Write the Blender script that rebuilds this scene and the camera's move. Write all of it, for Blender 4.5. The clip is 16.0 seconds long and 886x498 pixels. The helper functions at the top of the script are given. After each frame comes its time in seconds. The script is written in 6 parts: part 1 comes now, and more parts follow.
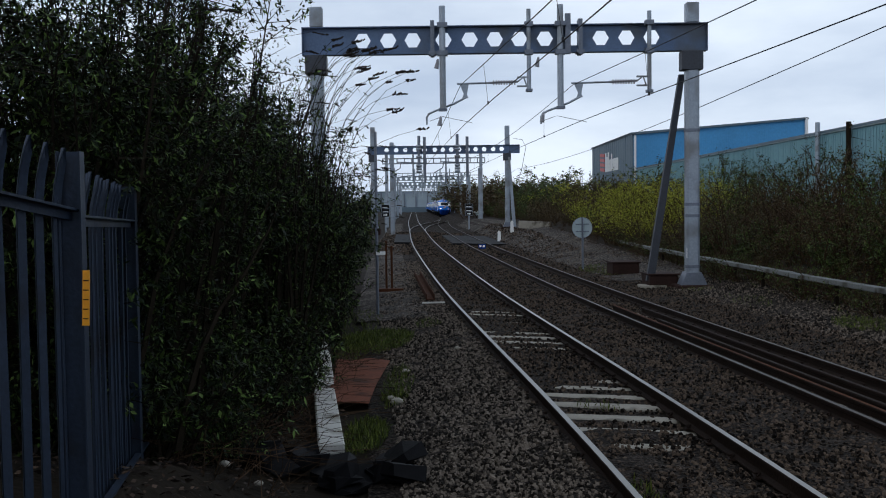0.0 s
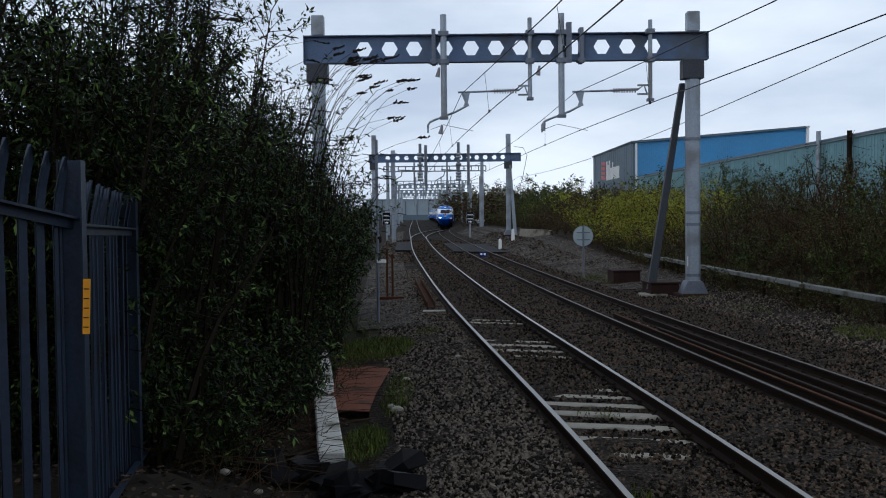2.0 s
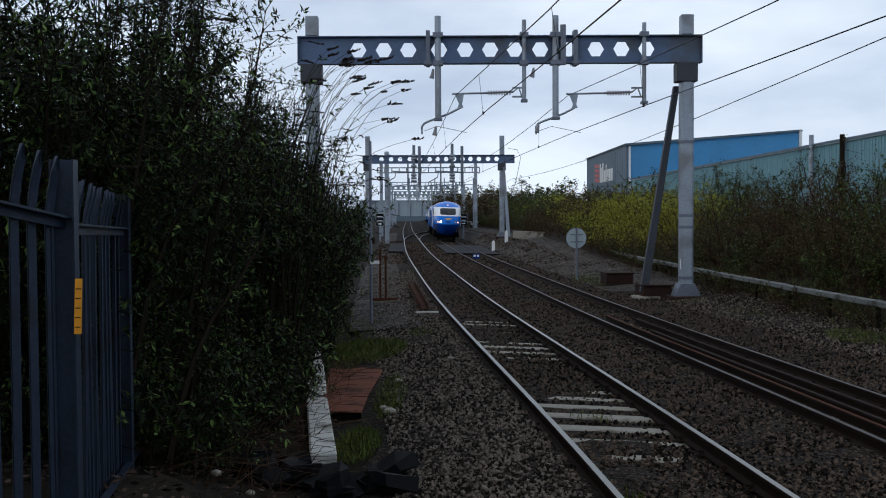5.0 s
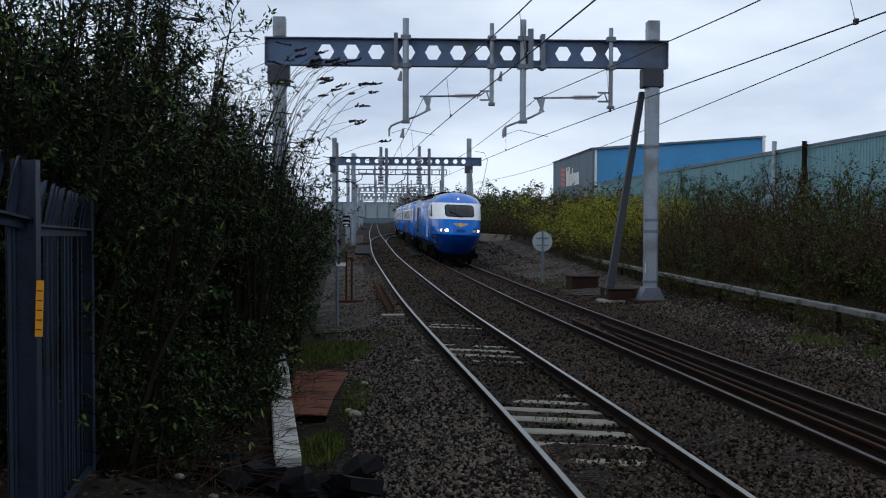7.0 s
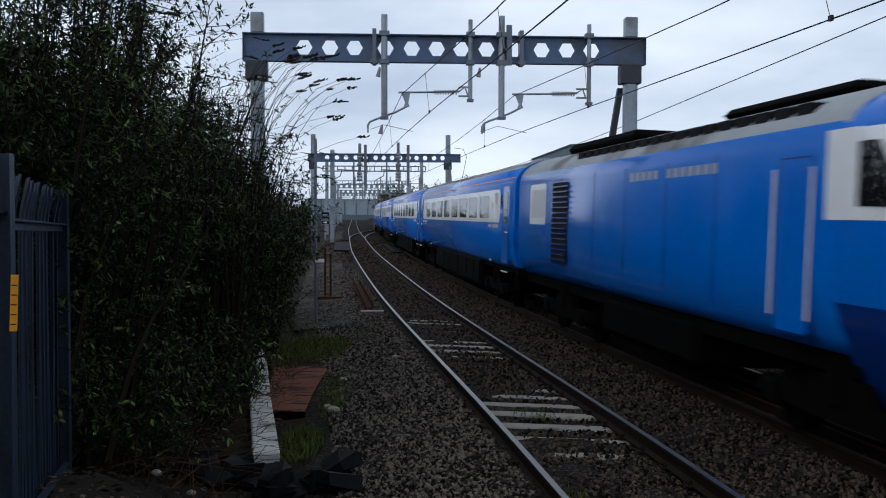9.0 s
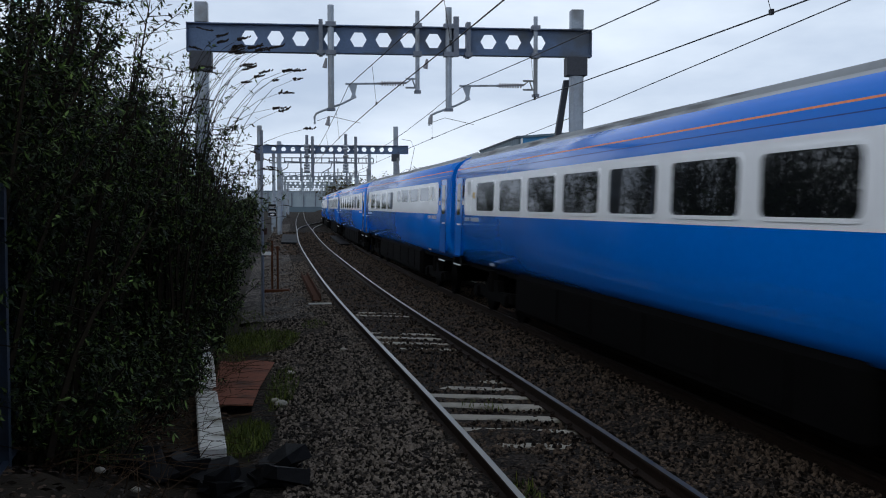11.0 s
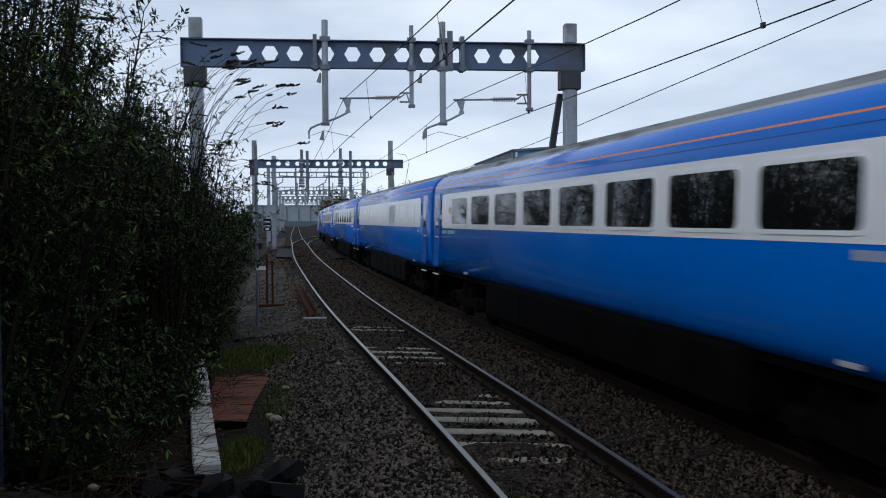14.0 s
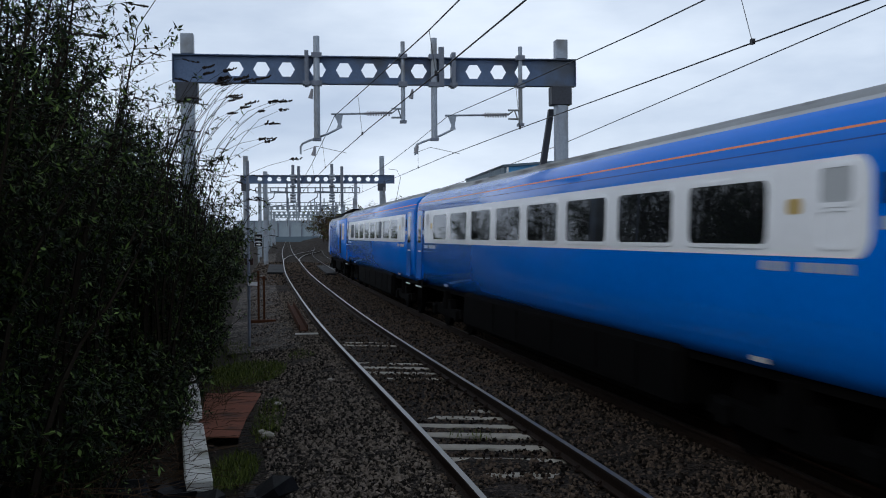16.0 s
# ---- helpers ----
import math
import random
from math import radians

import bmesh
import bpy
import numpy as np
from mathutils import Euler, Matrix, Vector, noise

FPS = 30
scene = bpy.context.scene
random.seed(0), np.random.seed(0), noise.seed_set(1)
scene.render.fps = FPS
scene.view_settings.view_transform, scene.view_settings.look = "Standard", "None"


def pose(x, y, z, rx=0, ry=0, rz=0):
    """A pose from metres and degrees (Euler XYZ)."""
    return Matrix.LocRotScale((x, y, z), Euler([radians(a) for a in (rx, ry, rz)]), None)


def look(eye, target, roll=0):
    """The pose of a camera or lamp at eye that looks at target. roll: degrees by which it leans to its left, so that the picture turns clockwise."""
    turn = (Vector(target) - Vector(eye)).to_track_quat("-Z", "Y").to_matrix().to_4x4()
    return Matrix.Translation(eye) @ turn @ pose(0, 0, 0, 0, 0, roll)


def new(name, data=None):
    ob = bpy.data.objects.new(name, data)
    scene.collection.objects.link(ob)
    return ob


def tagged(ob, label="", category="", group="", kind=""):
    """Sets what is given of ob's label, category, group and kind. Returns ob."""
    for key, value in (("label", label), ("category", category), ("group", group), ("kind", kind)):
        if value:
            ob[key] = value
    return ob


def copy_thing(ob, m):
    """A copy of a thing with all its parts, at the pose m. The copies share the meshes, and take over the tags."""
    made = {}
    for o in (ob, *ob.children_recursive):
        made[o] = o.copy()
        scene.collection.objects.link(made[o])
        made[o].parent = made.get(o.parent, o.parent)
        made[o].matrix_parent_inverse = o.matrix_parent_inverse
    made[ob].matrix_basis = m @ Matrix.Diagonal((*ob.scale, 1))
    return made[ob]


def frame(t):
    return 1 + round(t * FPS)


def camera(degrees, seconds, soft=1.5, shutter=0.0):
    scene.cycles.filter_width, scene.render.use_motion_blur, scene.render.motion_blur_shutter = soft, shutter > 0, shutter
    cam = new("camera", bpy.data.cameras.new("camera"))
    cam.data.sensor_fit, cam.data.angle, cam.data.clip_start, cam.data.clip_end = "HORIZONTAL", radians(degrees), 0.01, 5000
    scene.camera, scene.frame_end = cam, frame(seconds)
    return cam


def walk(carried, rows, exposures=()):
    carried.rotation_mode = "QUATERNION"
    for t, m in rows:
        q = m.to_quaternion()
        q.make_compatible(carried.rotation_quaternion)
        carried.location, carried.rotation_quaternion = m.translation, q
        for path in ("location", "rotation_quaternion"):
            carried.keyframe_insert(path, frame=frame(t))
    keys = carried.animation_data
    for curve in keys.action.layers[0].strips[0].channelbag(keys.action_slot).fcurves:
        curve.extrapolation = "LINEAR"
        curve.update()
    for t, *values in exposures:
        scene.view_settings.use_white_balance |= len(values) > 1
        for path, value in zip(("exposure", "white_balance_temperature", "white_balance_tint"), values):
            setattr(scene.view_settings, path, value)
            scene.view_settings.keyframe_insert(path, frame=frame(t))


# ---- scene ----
cam = camera(48.27, 16.0, soft=1.05, shutter=0.26)
PATH = [
    (0, pose(0.003, -0.004, 2.321, 87.505, 0.729, 0.045)),
    (0.5, pose(0.003, -0.028, 2.325, 87.888, 0.720, -0.068)),
    (1, pose(0.003, -0.019, 2.326, 88.191, 0.888, 0.195)),
    (1.5, pose(0.000, 0.000, 2.328, 87.944, 0.540, 0.300)),
    (2, pose(0.009, -0.014, 2.328, 87.961, 0.615, 0.110)),
    (2.5, pose(0.003, -0.001, 2.325, 87.850, 0.332, -0.017)),
    (3, pose(0.011, 0.004, 2.325, 87.805, 0.584, 0.212)),
    (5.5, pose(0.005, -0.008, 2.329, 88.070, 0.193, -0.399)),
    (6, pose(0.001, 0.001, 2.329, 88.060, 0.110, -0.447)),
    (6.5, pose(0.007, -0.004, 2.328, 88.327, 0.279, -0.598)),
    (7, pose(0.006, -0.006, 2.338, 88.171, -0.190, -2.200)),
    (7.5, pose(0.003, -0.009, 2.337, 88.588, -0.436, -3.179)),
    (8, pose(0.009, -0.023, 2.328, 88.249, -0.102, -2.985)),
    (10.5, pose(0.019, 0.006, 2.321, 87.735, -0.021, -5.429)),
    (11, pose(0.026, -0.003, 2.327, 87.501, 0.065, -6.402)),
    (11.5, pose(0.027, -0.014, 2.325, 87.544, -0.121, -7.071)),
    (12, pose(0.029, -0.012, 2.330, 87.726, -0.254, -7.336)),
    (12.5, pose(0.035, -0.006, 2.328, 87.825, 0.111, -7.538)),
    (13, pose(0.034, 0.009, 2.321, 87.948, 0.058, -7.308)),
    (13.5, pose(0.039, 0.012, 2.330, 88.140, 0.469, -6.773)),
    (14, pose(0.040, -0.001, 2.330, 88.291, 0.352, -6.682)),
    (14.5, pose(0.041, 0.005, 2.329, 88.422, 0.464, -6.733)),
    (15, pose(0.031, -0.003, 2.330, 88.749, 0.593, -6.799)),
    (15.5, pose(0.034, -0.012, 2.327, 89.015, 0.518, -6.917)),
    (16, pose(0.025, -0.017, 2.334, 89.164, 0.460, -7.186)),
]
walk(cam, PATH, exposures=[(0, 0.0), (16, 0.0)])

# ---- light: an overcast spring sky ----
SKY = 1.07
world = bpy.data.worlds.new("overcast_sky")
scene.world = world
world.use_nodes = True
wn, wl = world.node_tree.nodes, world.node_tree.links
wn.clear()
w_out = wn.new("ShaderNodeOutputWorld")
w_bg = wn.new("ShaderNodeBackground")
w_sky = wn.new("ShaderNodeTexSky")
w_sky.sky_type, w_sky.sun_disc = "NISHITA", False
w_sky.sun_elevation, w_sky.sun_rotation = radians(34), radians(227)
w_sky.air_density, w_sky.dust_density = 1.0, 3.0
w_sc = wn.new("ShaderNodeVectorMath")
w_sc.operation = "SCALE"
w_sc.inputs["Scale"].default_value = 0.10
w_tc = wn.new("ShaderNodeTexCoord")
w_map = wn.new("ShaderNodeMapping")
w_map.inputs["Scale"].default_value = (1.0, 1.0, 3.2)
w_map.inputs["Location"].default_value = (0.35, 0.2, 0.1)
w_noise = wn.new("ShaderNodeTexNoise")
w_noise.inputs["Scale"].default_value, w_noise.inputs["Detail"].default_value = 2.6, 8.0
w_noise.inputs["Roughness"].default_value = 0.52
w_ramp = wn.new("ShaderNodeValToRGB")
w_ramp.color_ramp.elements[0].position, w_ramp.color_ramp.elements[0].color = 0.36, (0.43, 0.52, 0.67, 1)
w_ramp.color_ramp.elements[1].position, w_ramp.color_ramp.elements[1].color = 0.66, (0.74, 0.83, 0.95, 1)
w_mix = wn.new("ShaderNodeMix")
w_mix.data_type = "RGBA"
w_mix.inputs[0].default_value = 0.93
wl.new(w_tc.outputs["Generated"], w_map.inputs[0])
wl.new(w_map.outputs[0], w_noise.inputs["Vector"])
wl.new(w_noise.outputs["Fac"], w_ramp.inputs[0])
wl.new(w_sky.outputs[0], w_sc.inputs[0])
wl.new(w_sc.outputs[0], w_mix.inputs[6])
wl.new(w_ramp.outputs[0], w_mix.inputs[7])
wl.new(w_mix.outputs[2], w_bg.inputs[0])
# a little brighter towards the horizon
w_sep = wn.new("ShaderNodeSeparateXYZ")
w_grad = wn.new("ShaderNodeMapRange")
w_grad.interpolation_type = "SMOOTHSTEP"
w_grad.inputs["From Min"].default_value, w_grad.inputs["From Max"].default_value = 0.02, 0.62
w_grad.inputs["To Min"].default_value, w_grad.inputs["To Max"].default_value = 1.14 * SKY, 0.92 * SKY
wl.new(w_tc.outputs["Generated"], w_sep.inputs[0])
wl.new(w_sep.outputs["Z"], w_grad.inputs["Value"])
wl.new(w_grad.outputs[0], w_bg.inputs[1])
wl.new(w_bg.outputs[0], w_out.inputs[0])

sun = new("sun", bpy.data.lights.new("sun", "SUN"))
sun.data.energy, sun.data.angle, sun.data.color = 0.3, radians(40), (1.0, 0.96, 0.9)
sun.matrix_world = look((-50, -46, 46), (0, 0, 0))


# ---- materials ----
def mat(name, base, rough=0.6, metal=0.0, vary=0.25, scale=6.0, fine=60.0, bump=0.15, dirt=None, dirt_amount=0.0, rand=0.0, coat=0.0, gloss=None):
    """Two scales of noise over a base colour, a fine relief and, where given, patches of dirt or rust."""
    m = bpy.data.materials.new(name)
    m.use_nodes = True
    n, l = m.node_tree.nodes, m.node_tree.links
    b = n["Principled BSDF"]
    b.inputs["Metallic"].default_value = metal
    b.inputs["Specular IOR Level"].default_value = gloss if gloss is not None else (0.1 if rough > 0.65 else 0.4)
    b.inputs["Coat Weight"].default_value = coat
    b.inputs["Coat Roughness"].default_value = 0.06
    tc = n.new("ShaderNodeTexCoord")
    big = n.new("ShaderNodeTexNoise")
    big.inputs["Scale"].default_value, big.inputs["Detail"].default_value = scale, 5
    small = n.new("ShaderNodeTexNoise")
    small.inputs["Scale"].default_value, small.inputs["Detail"].default_value = fine, 3
    l.new(tc.outputs["Object"], big.inputs["Vector"])
    l.new(tc.outputs["Object"], small.inputs["Vector"])
    add = n.new("ShaderNodeMath")
    add.operation = "MULTIPLY_ADD"
    add.inputs[1].default_value = 0.5
    l.new(small.outputs["Fac"], add.inputs[0])
    half = n.new("ShaderNodeMath")
    half.operation = "MULTIPLY"
    half.inputs[1].default_value = 0.5
    l.new(big.outputs["Fac"], half.inputs[0])
    l.new(half.outputs[0], add.inputs[2])
    val = add.outputs[0]
    if rand:
        info = n.new("ShaderNodeNewGeometry") if rand > 0 else n.new("ShaderNodeObjectInfo")
        mix = n.new("ShaderNodeMath")
        mix.operation = "MULTIPLY_ADD"
        mix.inputs[1].default_value = abs(rand)
        l.new(info.outputs["Random Per Island" if rand > 0 else "Random"], mix.inputs[0])
        sub = n.new("ShaderNodeMath")
        sub.operation = "SUBTRACT"
        sub.inputs[1].default_value = abs(rand) / 2
        l.new(val, sub.inputs[0])
        l.new(sub.outputs[0], mix.inputs[2])
        val = mix.outputs[0]
    ramp = n.new("ShaderNodeValToRGB")
    lo, hi = [c * (1 - vary) for c in base], [min(1, c * (1 + vary)) for c in base]
    ramp.color_ramp.elements[0].position, ramp.color_ramp.elements[0].color = 0.3, (*lo, 1)
    ramp.color_ramp.elements[1].position, ramp.color_ramp.elements[1].color = 0.7, (*hi, 1)
    l.new(val, ramp.inputs[0])
    colour = ramp.outputs[0]
    if dirt:
        dn = n.new("ShaderNodeTexNoise")
        dn.inputs["Scale"].default_value, dn.inputs["Detail"].default_value = scale * 0.6, 9
        l.new(tc.outputs["Object"], dn.inputs["Vector"])
        dr = n.new("ShaderNodeValToRGB")
        dr.color_ramp.elements[0].position, dr.color_ramp.elements[1].position = 0.62 - dirt_amount * 0.3, 0.72 - dirt_amount * 0.2
        l.new(dn.outputs["Fac"], dr.inputs[0])
        dm = n.new("ShaderNodeMix")
        dm.data_type = "RGBA"
        l.new(dr.outputs[0], dm.inputs[0])
        l.new(colour, dm.inputs[6])
        dm.inputs[7].default_value = (*dirt, 1)
        colour = dm.outputs[2]
    l.new(colour, b.inputs["Base Color"])
    rr = n.new("ShaderNodeMapRange")
    rr.inputs["To Min"].default_value, rr.inputs["To Max"].default_value = max(0.02, rough - 0.1 * min(1, rough * 2)), min(1, rough + 0.1 * min(1, rough * 2))
    l.new(big.outputs["Fac"], rr.inputs["Value"])
    l.new(rr.outputs[0], b.inputs["Roughness"])
    if bump:
        bp = n.new("ShaderNodeBump")
        bp.inputs["Strength"].default_value, bp.inputs["Distance"].default_value = bump, 0.02
        l.new(small.outputs["Fac"], bp.inputs["Height"])
        l.new(bp.outputs[0], b.inputs["Normal"])
    return m


def glow(name, colour, strength):
    m = bpy.data.materials.new(name)
    m.use_nodes = True
    b = m.node_tree.nodes["Principled BSDF"]
    b.inputs["Base Color"].default_value = (*colour, 1)
    b.inputs["Emission Color"].default_value = (*colour, 1)
    b.inputs["Emission Strength"].default_value = strength
    return m


def leaf_mat(name, a, b_, dark=0.15):
    """Foliage: each leaf its own shade, a little light passing through."""
    m = bpy.data.materials.new(name)
    m.use_nodes = True
    n, l = m.node_tree.nodes, m.node_tree.links
    b = n["Principled BSDF"]
    g = n.new("ShaderNodeNewGeometry")
    r = n.new("ShaderNodeValToRGB")
    r.color_ramp.elements[0].color, r.color_ramp.elements[1].color = (*a, 1), (*b_, 1)
    r.color_ramp.elements[0].position = dark
    l.new(g.outputs["Random Per Island"], r.inputs[0])
    l.new(r.outputs[0], b.inputs["Base Color"])
    b.inputs["Roughness"].default_value = 0.6
    b.inputs["Specular IOR Level"].default_value = 0.12
    return m




def gravel(name, dark, light, size):
    """Packed broken stone: cells of many shades with dark gaps, over broad stains."""
    m = bpy.data.materials.new(name)
    m.use_nodes = True
    n, l = m.node_tree.nodes, m.node_tree.links
    b = n["Principled BSDF"]
    b.inputs["Roughness"].default_value, b.inputs["Specular IOR Level"].default_value = 0.95, 0.1
    tc = n.new("ShaderNodeTexCoord")
    vo = n.new("ShaderNodeTexVoronoi")
    vo.inputs["Scale"].default_value = 1 / size
    l.new(tc.outputs["Object"], vo.inputs["Vector"])
    sep = n.new("ShaderNodeSeparateColor")
    l.new(vo.outputs["Color"], sep.inputs[0])
    ramp = n.new("ShaderNodeValToRGB")
    ramp.color_ramp.elements[0].color, ramp.color_ramp.elements[1].color = (*dark, 1), (*light, 1)
    ramp.color_ramp.elements[0].position, ramp.color_ramp.elements[1].position = 0.1, 1.0
    l.new(sep.outputs[0], ramp.inputs[0])
    gap = n.new("ShaderNodeMapRange")
    gap.inputs["From Min"].default_value, gap.inputs["From Max"].default_value = 0.3, 0.75
    gap.inputs["To Min"].default_value, gap.inputs["To Max"].default_value = 1.0, 0.25
    l.new(vo.outputs["Distance"], gap.inputs["Value"])
    big = n.new("ShaderNodeTexNoise")
    big.inputs["Scale"].default_value, big.inputs["Detail"].default_value = 0.9, 6
    l.new(tc.outputs["Object"], big.inputs["Vector"])
    st = n.new("ShaderNodeMapRange")
    st.inputs["From Min"].default_value, st.inputs["From Max"].default_value = 0.3, 0.7
    st.inputs["To Min"].default_value, st.inputs["To Max"].default_value = 0.55, 1.35
    l.new(big.outputs["Fac"], st.inputs["Value"])
    k = n.new("ShaderNodeMath")
    k.operation = "MULTIPLY"
    l.new(gap.outputs[0], k.inputs[0])
    l.new(st.outputs[0], k.inputs[1])
    sc = n.new("ShaderNodeVectorMath")
    sc.operation = "SCALE"
    l.new(ramp.outputs[0], sc.inputs[0])
    l.new(k.outputs[0], sc.inputs["Scale"])
    l.new(sc.outputs[0], b.inputs["Base Color"])
    bp = n.new("ShaderNodeBump")
    bp.inputs["Strength"].default_value, bp.inputs["Distance"].default_value = 1.0, 0.03
    l.new(gap.outputs[0], bp.inputs["Height"])
    l.new(bp.outputs[0], b.inputs["Normal"])
    return m


M_BALLAST_BED = gravel("ballast_bed", (0.02, 0.016, 0.013), (0.068, 0.053, 0.042), 0.04)
M_CESS = gravel("cess_gravel", (0.035, 0.03, 0.025), (0.19, 0.165, 0.145), 0.06)
M_STONE_PALE = mat("pale_cess_stone", (0.088, 0.072, 0.058), 0.9, vary=0.88, scale=0.8, fine=30, bump=0.4, rand=0.9)
M_STONE = mat("ballast_stone", (0.052, 0.038, 0.028), 0.9, vary=0.88, scale=0.8, fine=30, bump=0.4, rand=0.9)
M_EARTH = mat("earth", (0.016, 0.012, 0.008), 0.95, vary=0.5, scale=0.9, fine=14, bump=0.8)
M_RAIL_SIDE = mat("rusty_rail", (0.018, 0.011, 0.008), 0.8, 0.2, vary=0.4, scale=3, fine=40, bump=0.3)
M_RAIL_TOP = mat("polished_rail", (0.24, 0.23, 0.21), 0.36, 1.0, vary=0.1, scale=2, fine=50, bump=0.02)
# rail head coloured dark, as no light reflects from it at this angle
M_RAIL_TOP_NO_GLINT = mat("rail_head_without_glint", (0.04, 0.032, 0.026), 0.5, 0.5, vary=0.2, scale=2, fine=50, bump=0.05)
M_RUST = mat("orange_rust", (0.055, 0.021, 0.01), 0.9, 0.0, vary=0.4, scale=2, fine=30, bump=0.3)
M_PLATE = mat("rusty_plate", (0.15, 0.055, 0.034), 0.85, vary=0.35, scale=2.5, fine=30, bump=0.2, dirt=(0.05, 0.028, 0.02), dirt_amount=0.35)
M_CONC = mat("weathered_concrete", (0.27, 0.25, 0.21), 0.9, vary=0.25, scale=3, fine=45, bump=0.3, dirt=(0.10, 0.09, 0.07), dirt_amount=0.3)
M_TROUGH = mat("trough_concrete", (0.16, 0.168, 0.165), 0.9, vary=0.25, scale=2, fine=40, bump=0.25, dirt=(0.05, 0.045, 0.035), dirt_amount=0.5)
M_CONC_PALE = mat("pale_concrete", (0.52, 0.51, 0.47), 0.9, vary=0.15, scale=3, fine=45, bump=0.25, dirt=(0.25, 0.24, 0.2), dirt_amount=0.3)
M_GALV = mat("galvanised_steel", (0.30, 0.34, 0.39), 0.5, 0.55, vary=0.2, scale=1.5, fine=18, bump=0.05, dirt=(0.2, 0.21, 0.22), dirt_amount=0.4)
M_GALV_DARK = mat("weathered_steel", (0.16, 0.18, 0.22), 0.55, 0.5, vary=0.25, scale=1.5, fine=18, bump=0.05)
M_PAINT_GREY = mat("blue_grey_paint", (0.085, 0.13, 0.22), 0.5, 0.2, vary=0.2, scale=1.2, fine=20, bump=0.05, dirt=(0.07, 0.085, 0.11), dirt_amount=0.4)
M_BRACE = mat("dark_brace_steel", (0.045, 0.05, 0.062), 0.6, 0.2, vary=0.25, scale=1.5, fine=18, bump=0.05)
M_FENCE = mat("fence_paint", (0.017, 0.028, 0.05), 0.5, 0.3, vary=0.3, scale=5, fine=40, bump=0.1, dirt=(0.012, 0.015, 0.024), dirt_amount=0.3)
M_WIRE = mat("dark_wire", (0.03, 0.03, 0.033), 0.6, 0.5, vary=0.1, bump=0)
M_INSUL = mat("grey_insulator", (0.2, 0.2, 0.22), 0.35, vary=0.1, bump=0)
M_BLACK = mat("black_rubber", (0.006, 0.006, 0.007), 0.7, vary=0.3, scale=4, fine=50, bump=0.2)
M_BLUE = mat("blue_coach_paint", (0.0, 0.155, 0.64), 0.12, 0.0, vary=0.06, scale=0.6, fine=9, bump=0.004, gloss=0.26)
# dark blue of seams and plates, and the cab skirt's painted-in shading
M_BLUE_DARK = mat("dark_blue_and_skirt_shade", (0.0, 0.035, 0.22), 0.2, 0.0, vary=0.07, scale=0.6, fine=9, bump=0.004, gloss=0.3)
M_WHITE = mat("white_coach_paint", (0.87, 0.89, 0.91), 0.2, 0.0, vary=0.04, scale=0.8, fine=9, bump=0.004, gloss=0.35)
M_ORANGE = mat("orange_line_paint", (0.75, 0.22, 0.06), 0.4, vary=0.05, bump=0)
M_ROOF = mat("grey_coach_roof", (0.34, 0.36, 0.38), 0.6, 0.1, vary=0.2, scale=1.0, fine=12, bump=0.05, dirt=(0.12, 0.12, 0.12), dirt_amount=0.4)
M_GLASS = mat("tinted_glass", (0.006, 0.007, 0.008), 0.03, 0.0, vary=0.05, bump=0, gloss=0.5)
M_FROST = mat("frosted_glass", (0.42, 0.44, 0.45), 0.45, vary=0.05, bump=0)
M_UNDER = mat("dirty_underframe", (0.0035, 0.0033, 0.0033), 0.95, 0.0, vary=0.4, scale=3, fine=25, bump=0.2, gloss=0.03)
M_STEEL = mat("bare_steel", (0.5, 0.5, 0.5), 0.35, 0.9, vary=0.1, bump=0)
M_GOLD = mat("gold_emblem", (0.55, 0.38, 0.12), 0.4, 0.3, vary=0.2, scale=20, bump=0)
M_LAMP = glow("lit_headlamp", (1.0, 0.93, 0.8), 6.0)
M_LAMP_DIM = glow("dim_headlamp", (1.0, 0.75, 0.5), 1.2)
M_YELLOW = mat("orange_tag", (0.80, 0.33, 0.015), 0.5, vary=0.08, scale=20, bump=0.05)
M_WHITE_SIGN = mat("white_paint", (0.75, 0.75, 0.74), 0.6, vary=0.08, bump=0.05)
M_DISC = mat("grey_sign_back", (0.36, 0.43, 0.45), 0.6, 0.1, vary=0.1, scale=4, bump=0.05)
M_CLAD_GREY = mat("dark_grey_cladding", (0.10, 0.145, 0.18), 0.6, vary=0.12, scale=0.3, fine=4, bump=0.05)
M_CLAD_BLUE = mat("blue_cladding", (0.065, 0.29, 0.55), 0.55, vary=0.15, scale=0.25, fine=3, bump=0.05)
M_CLAD_GREEN = mat("grey_green_cladding", (0.17, 0.32, 0.36), 0.6, vary=0.12, scale=0.25, fine=3, bump=0.05)
M_RED_SIGN = mat("red_sign", (0.5, 0.08, 0.07), 0.5, vary=0.1, bump=0)
M_LEAF = leaf_mat("buddleia_leaf", (0.004, 0.008, 0.003), (0.062, 0.105, 0.022), 0.55)
M_LEAF_YOUNG = leaf_mat("young_buddleia_leaf", (0.006, 0.013, 0.003), (0.115, 0.175, 0.042), 0.58)
M_LEAF_DRY = leaf_mat("scrub_leaf", (0.025, 0.02, 0.009), (0.10, 0.07, 0.026))
M_LEAF_LIME = leaf_mat("young_leaf", (0.17, 0.2, 0.015), (0.40, 0.40, 0.05))
M_TWIG = mat("brown_twig", (0.016, 0.012, 0.008), 0.9, vary=0.4, scale=3, fine=30, bump=0.1, rand=0.5)
M_TWIG_DRY = mat("dry_scrub_twig", (0.05, 0.03, 0.017), 0.9, vary=0.4, scale=3, fine=30, bump=0.1, rand=0.6)
M_SEED = mat("dark_seed_head", (0.022, 0.018, 0.016), 0.95, vary=0.4, scale=20, fine=60, bump=0.3)
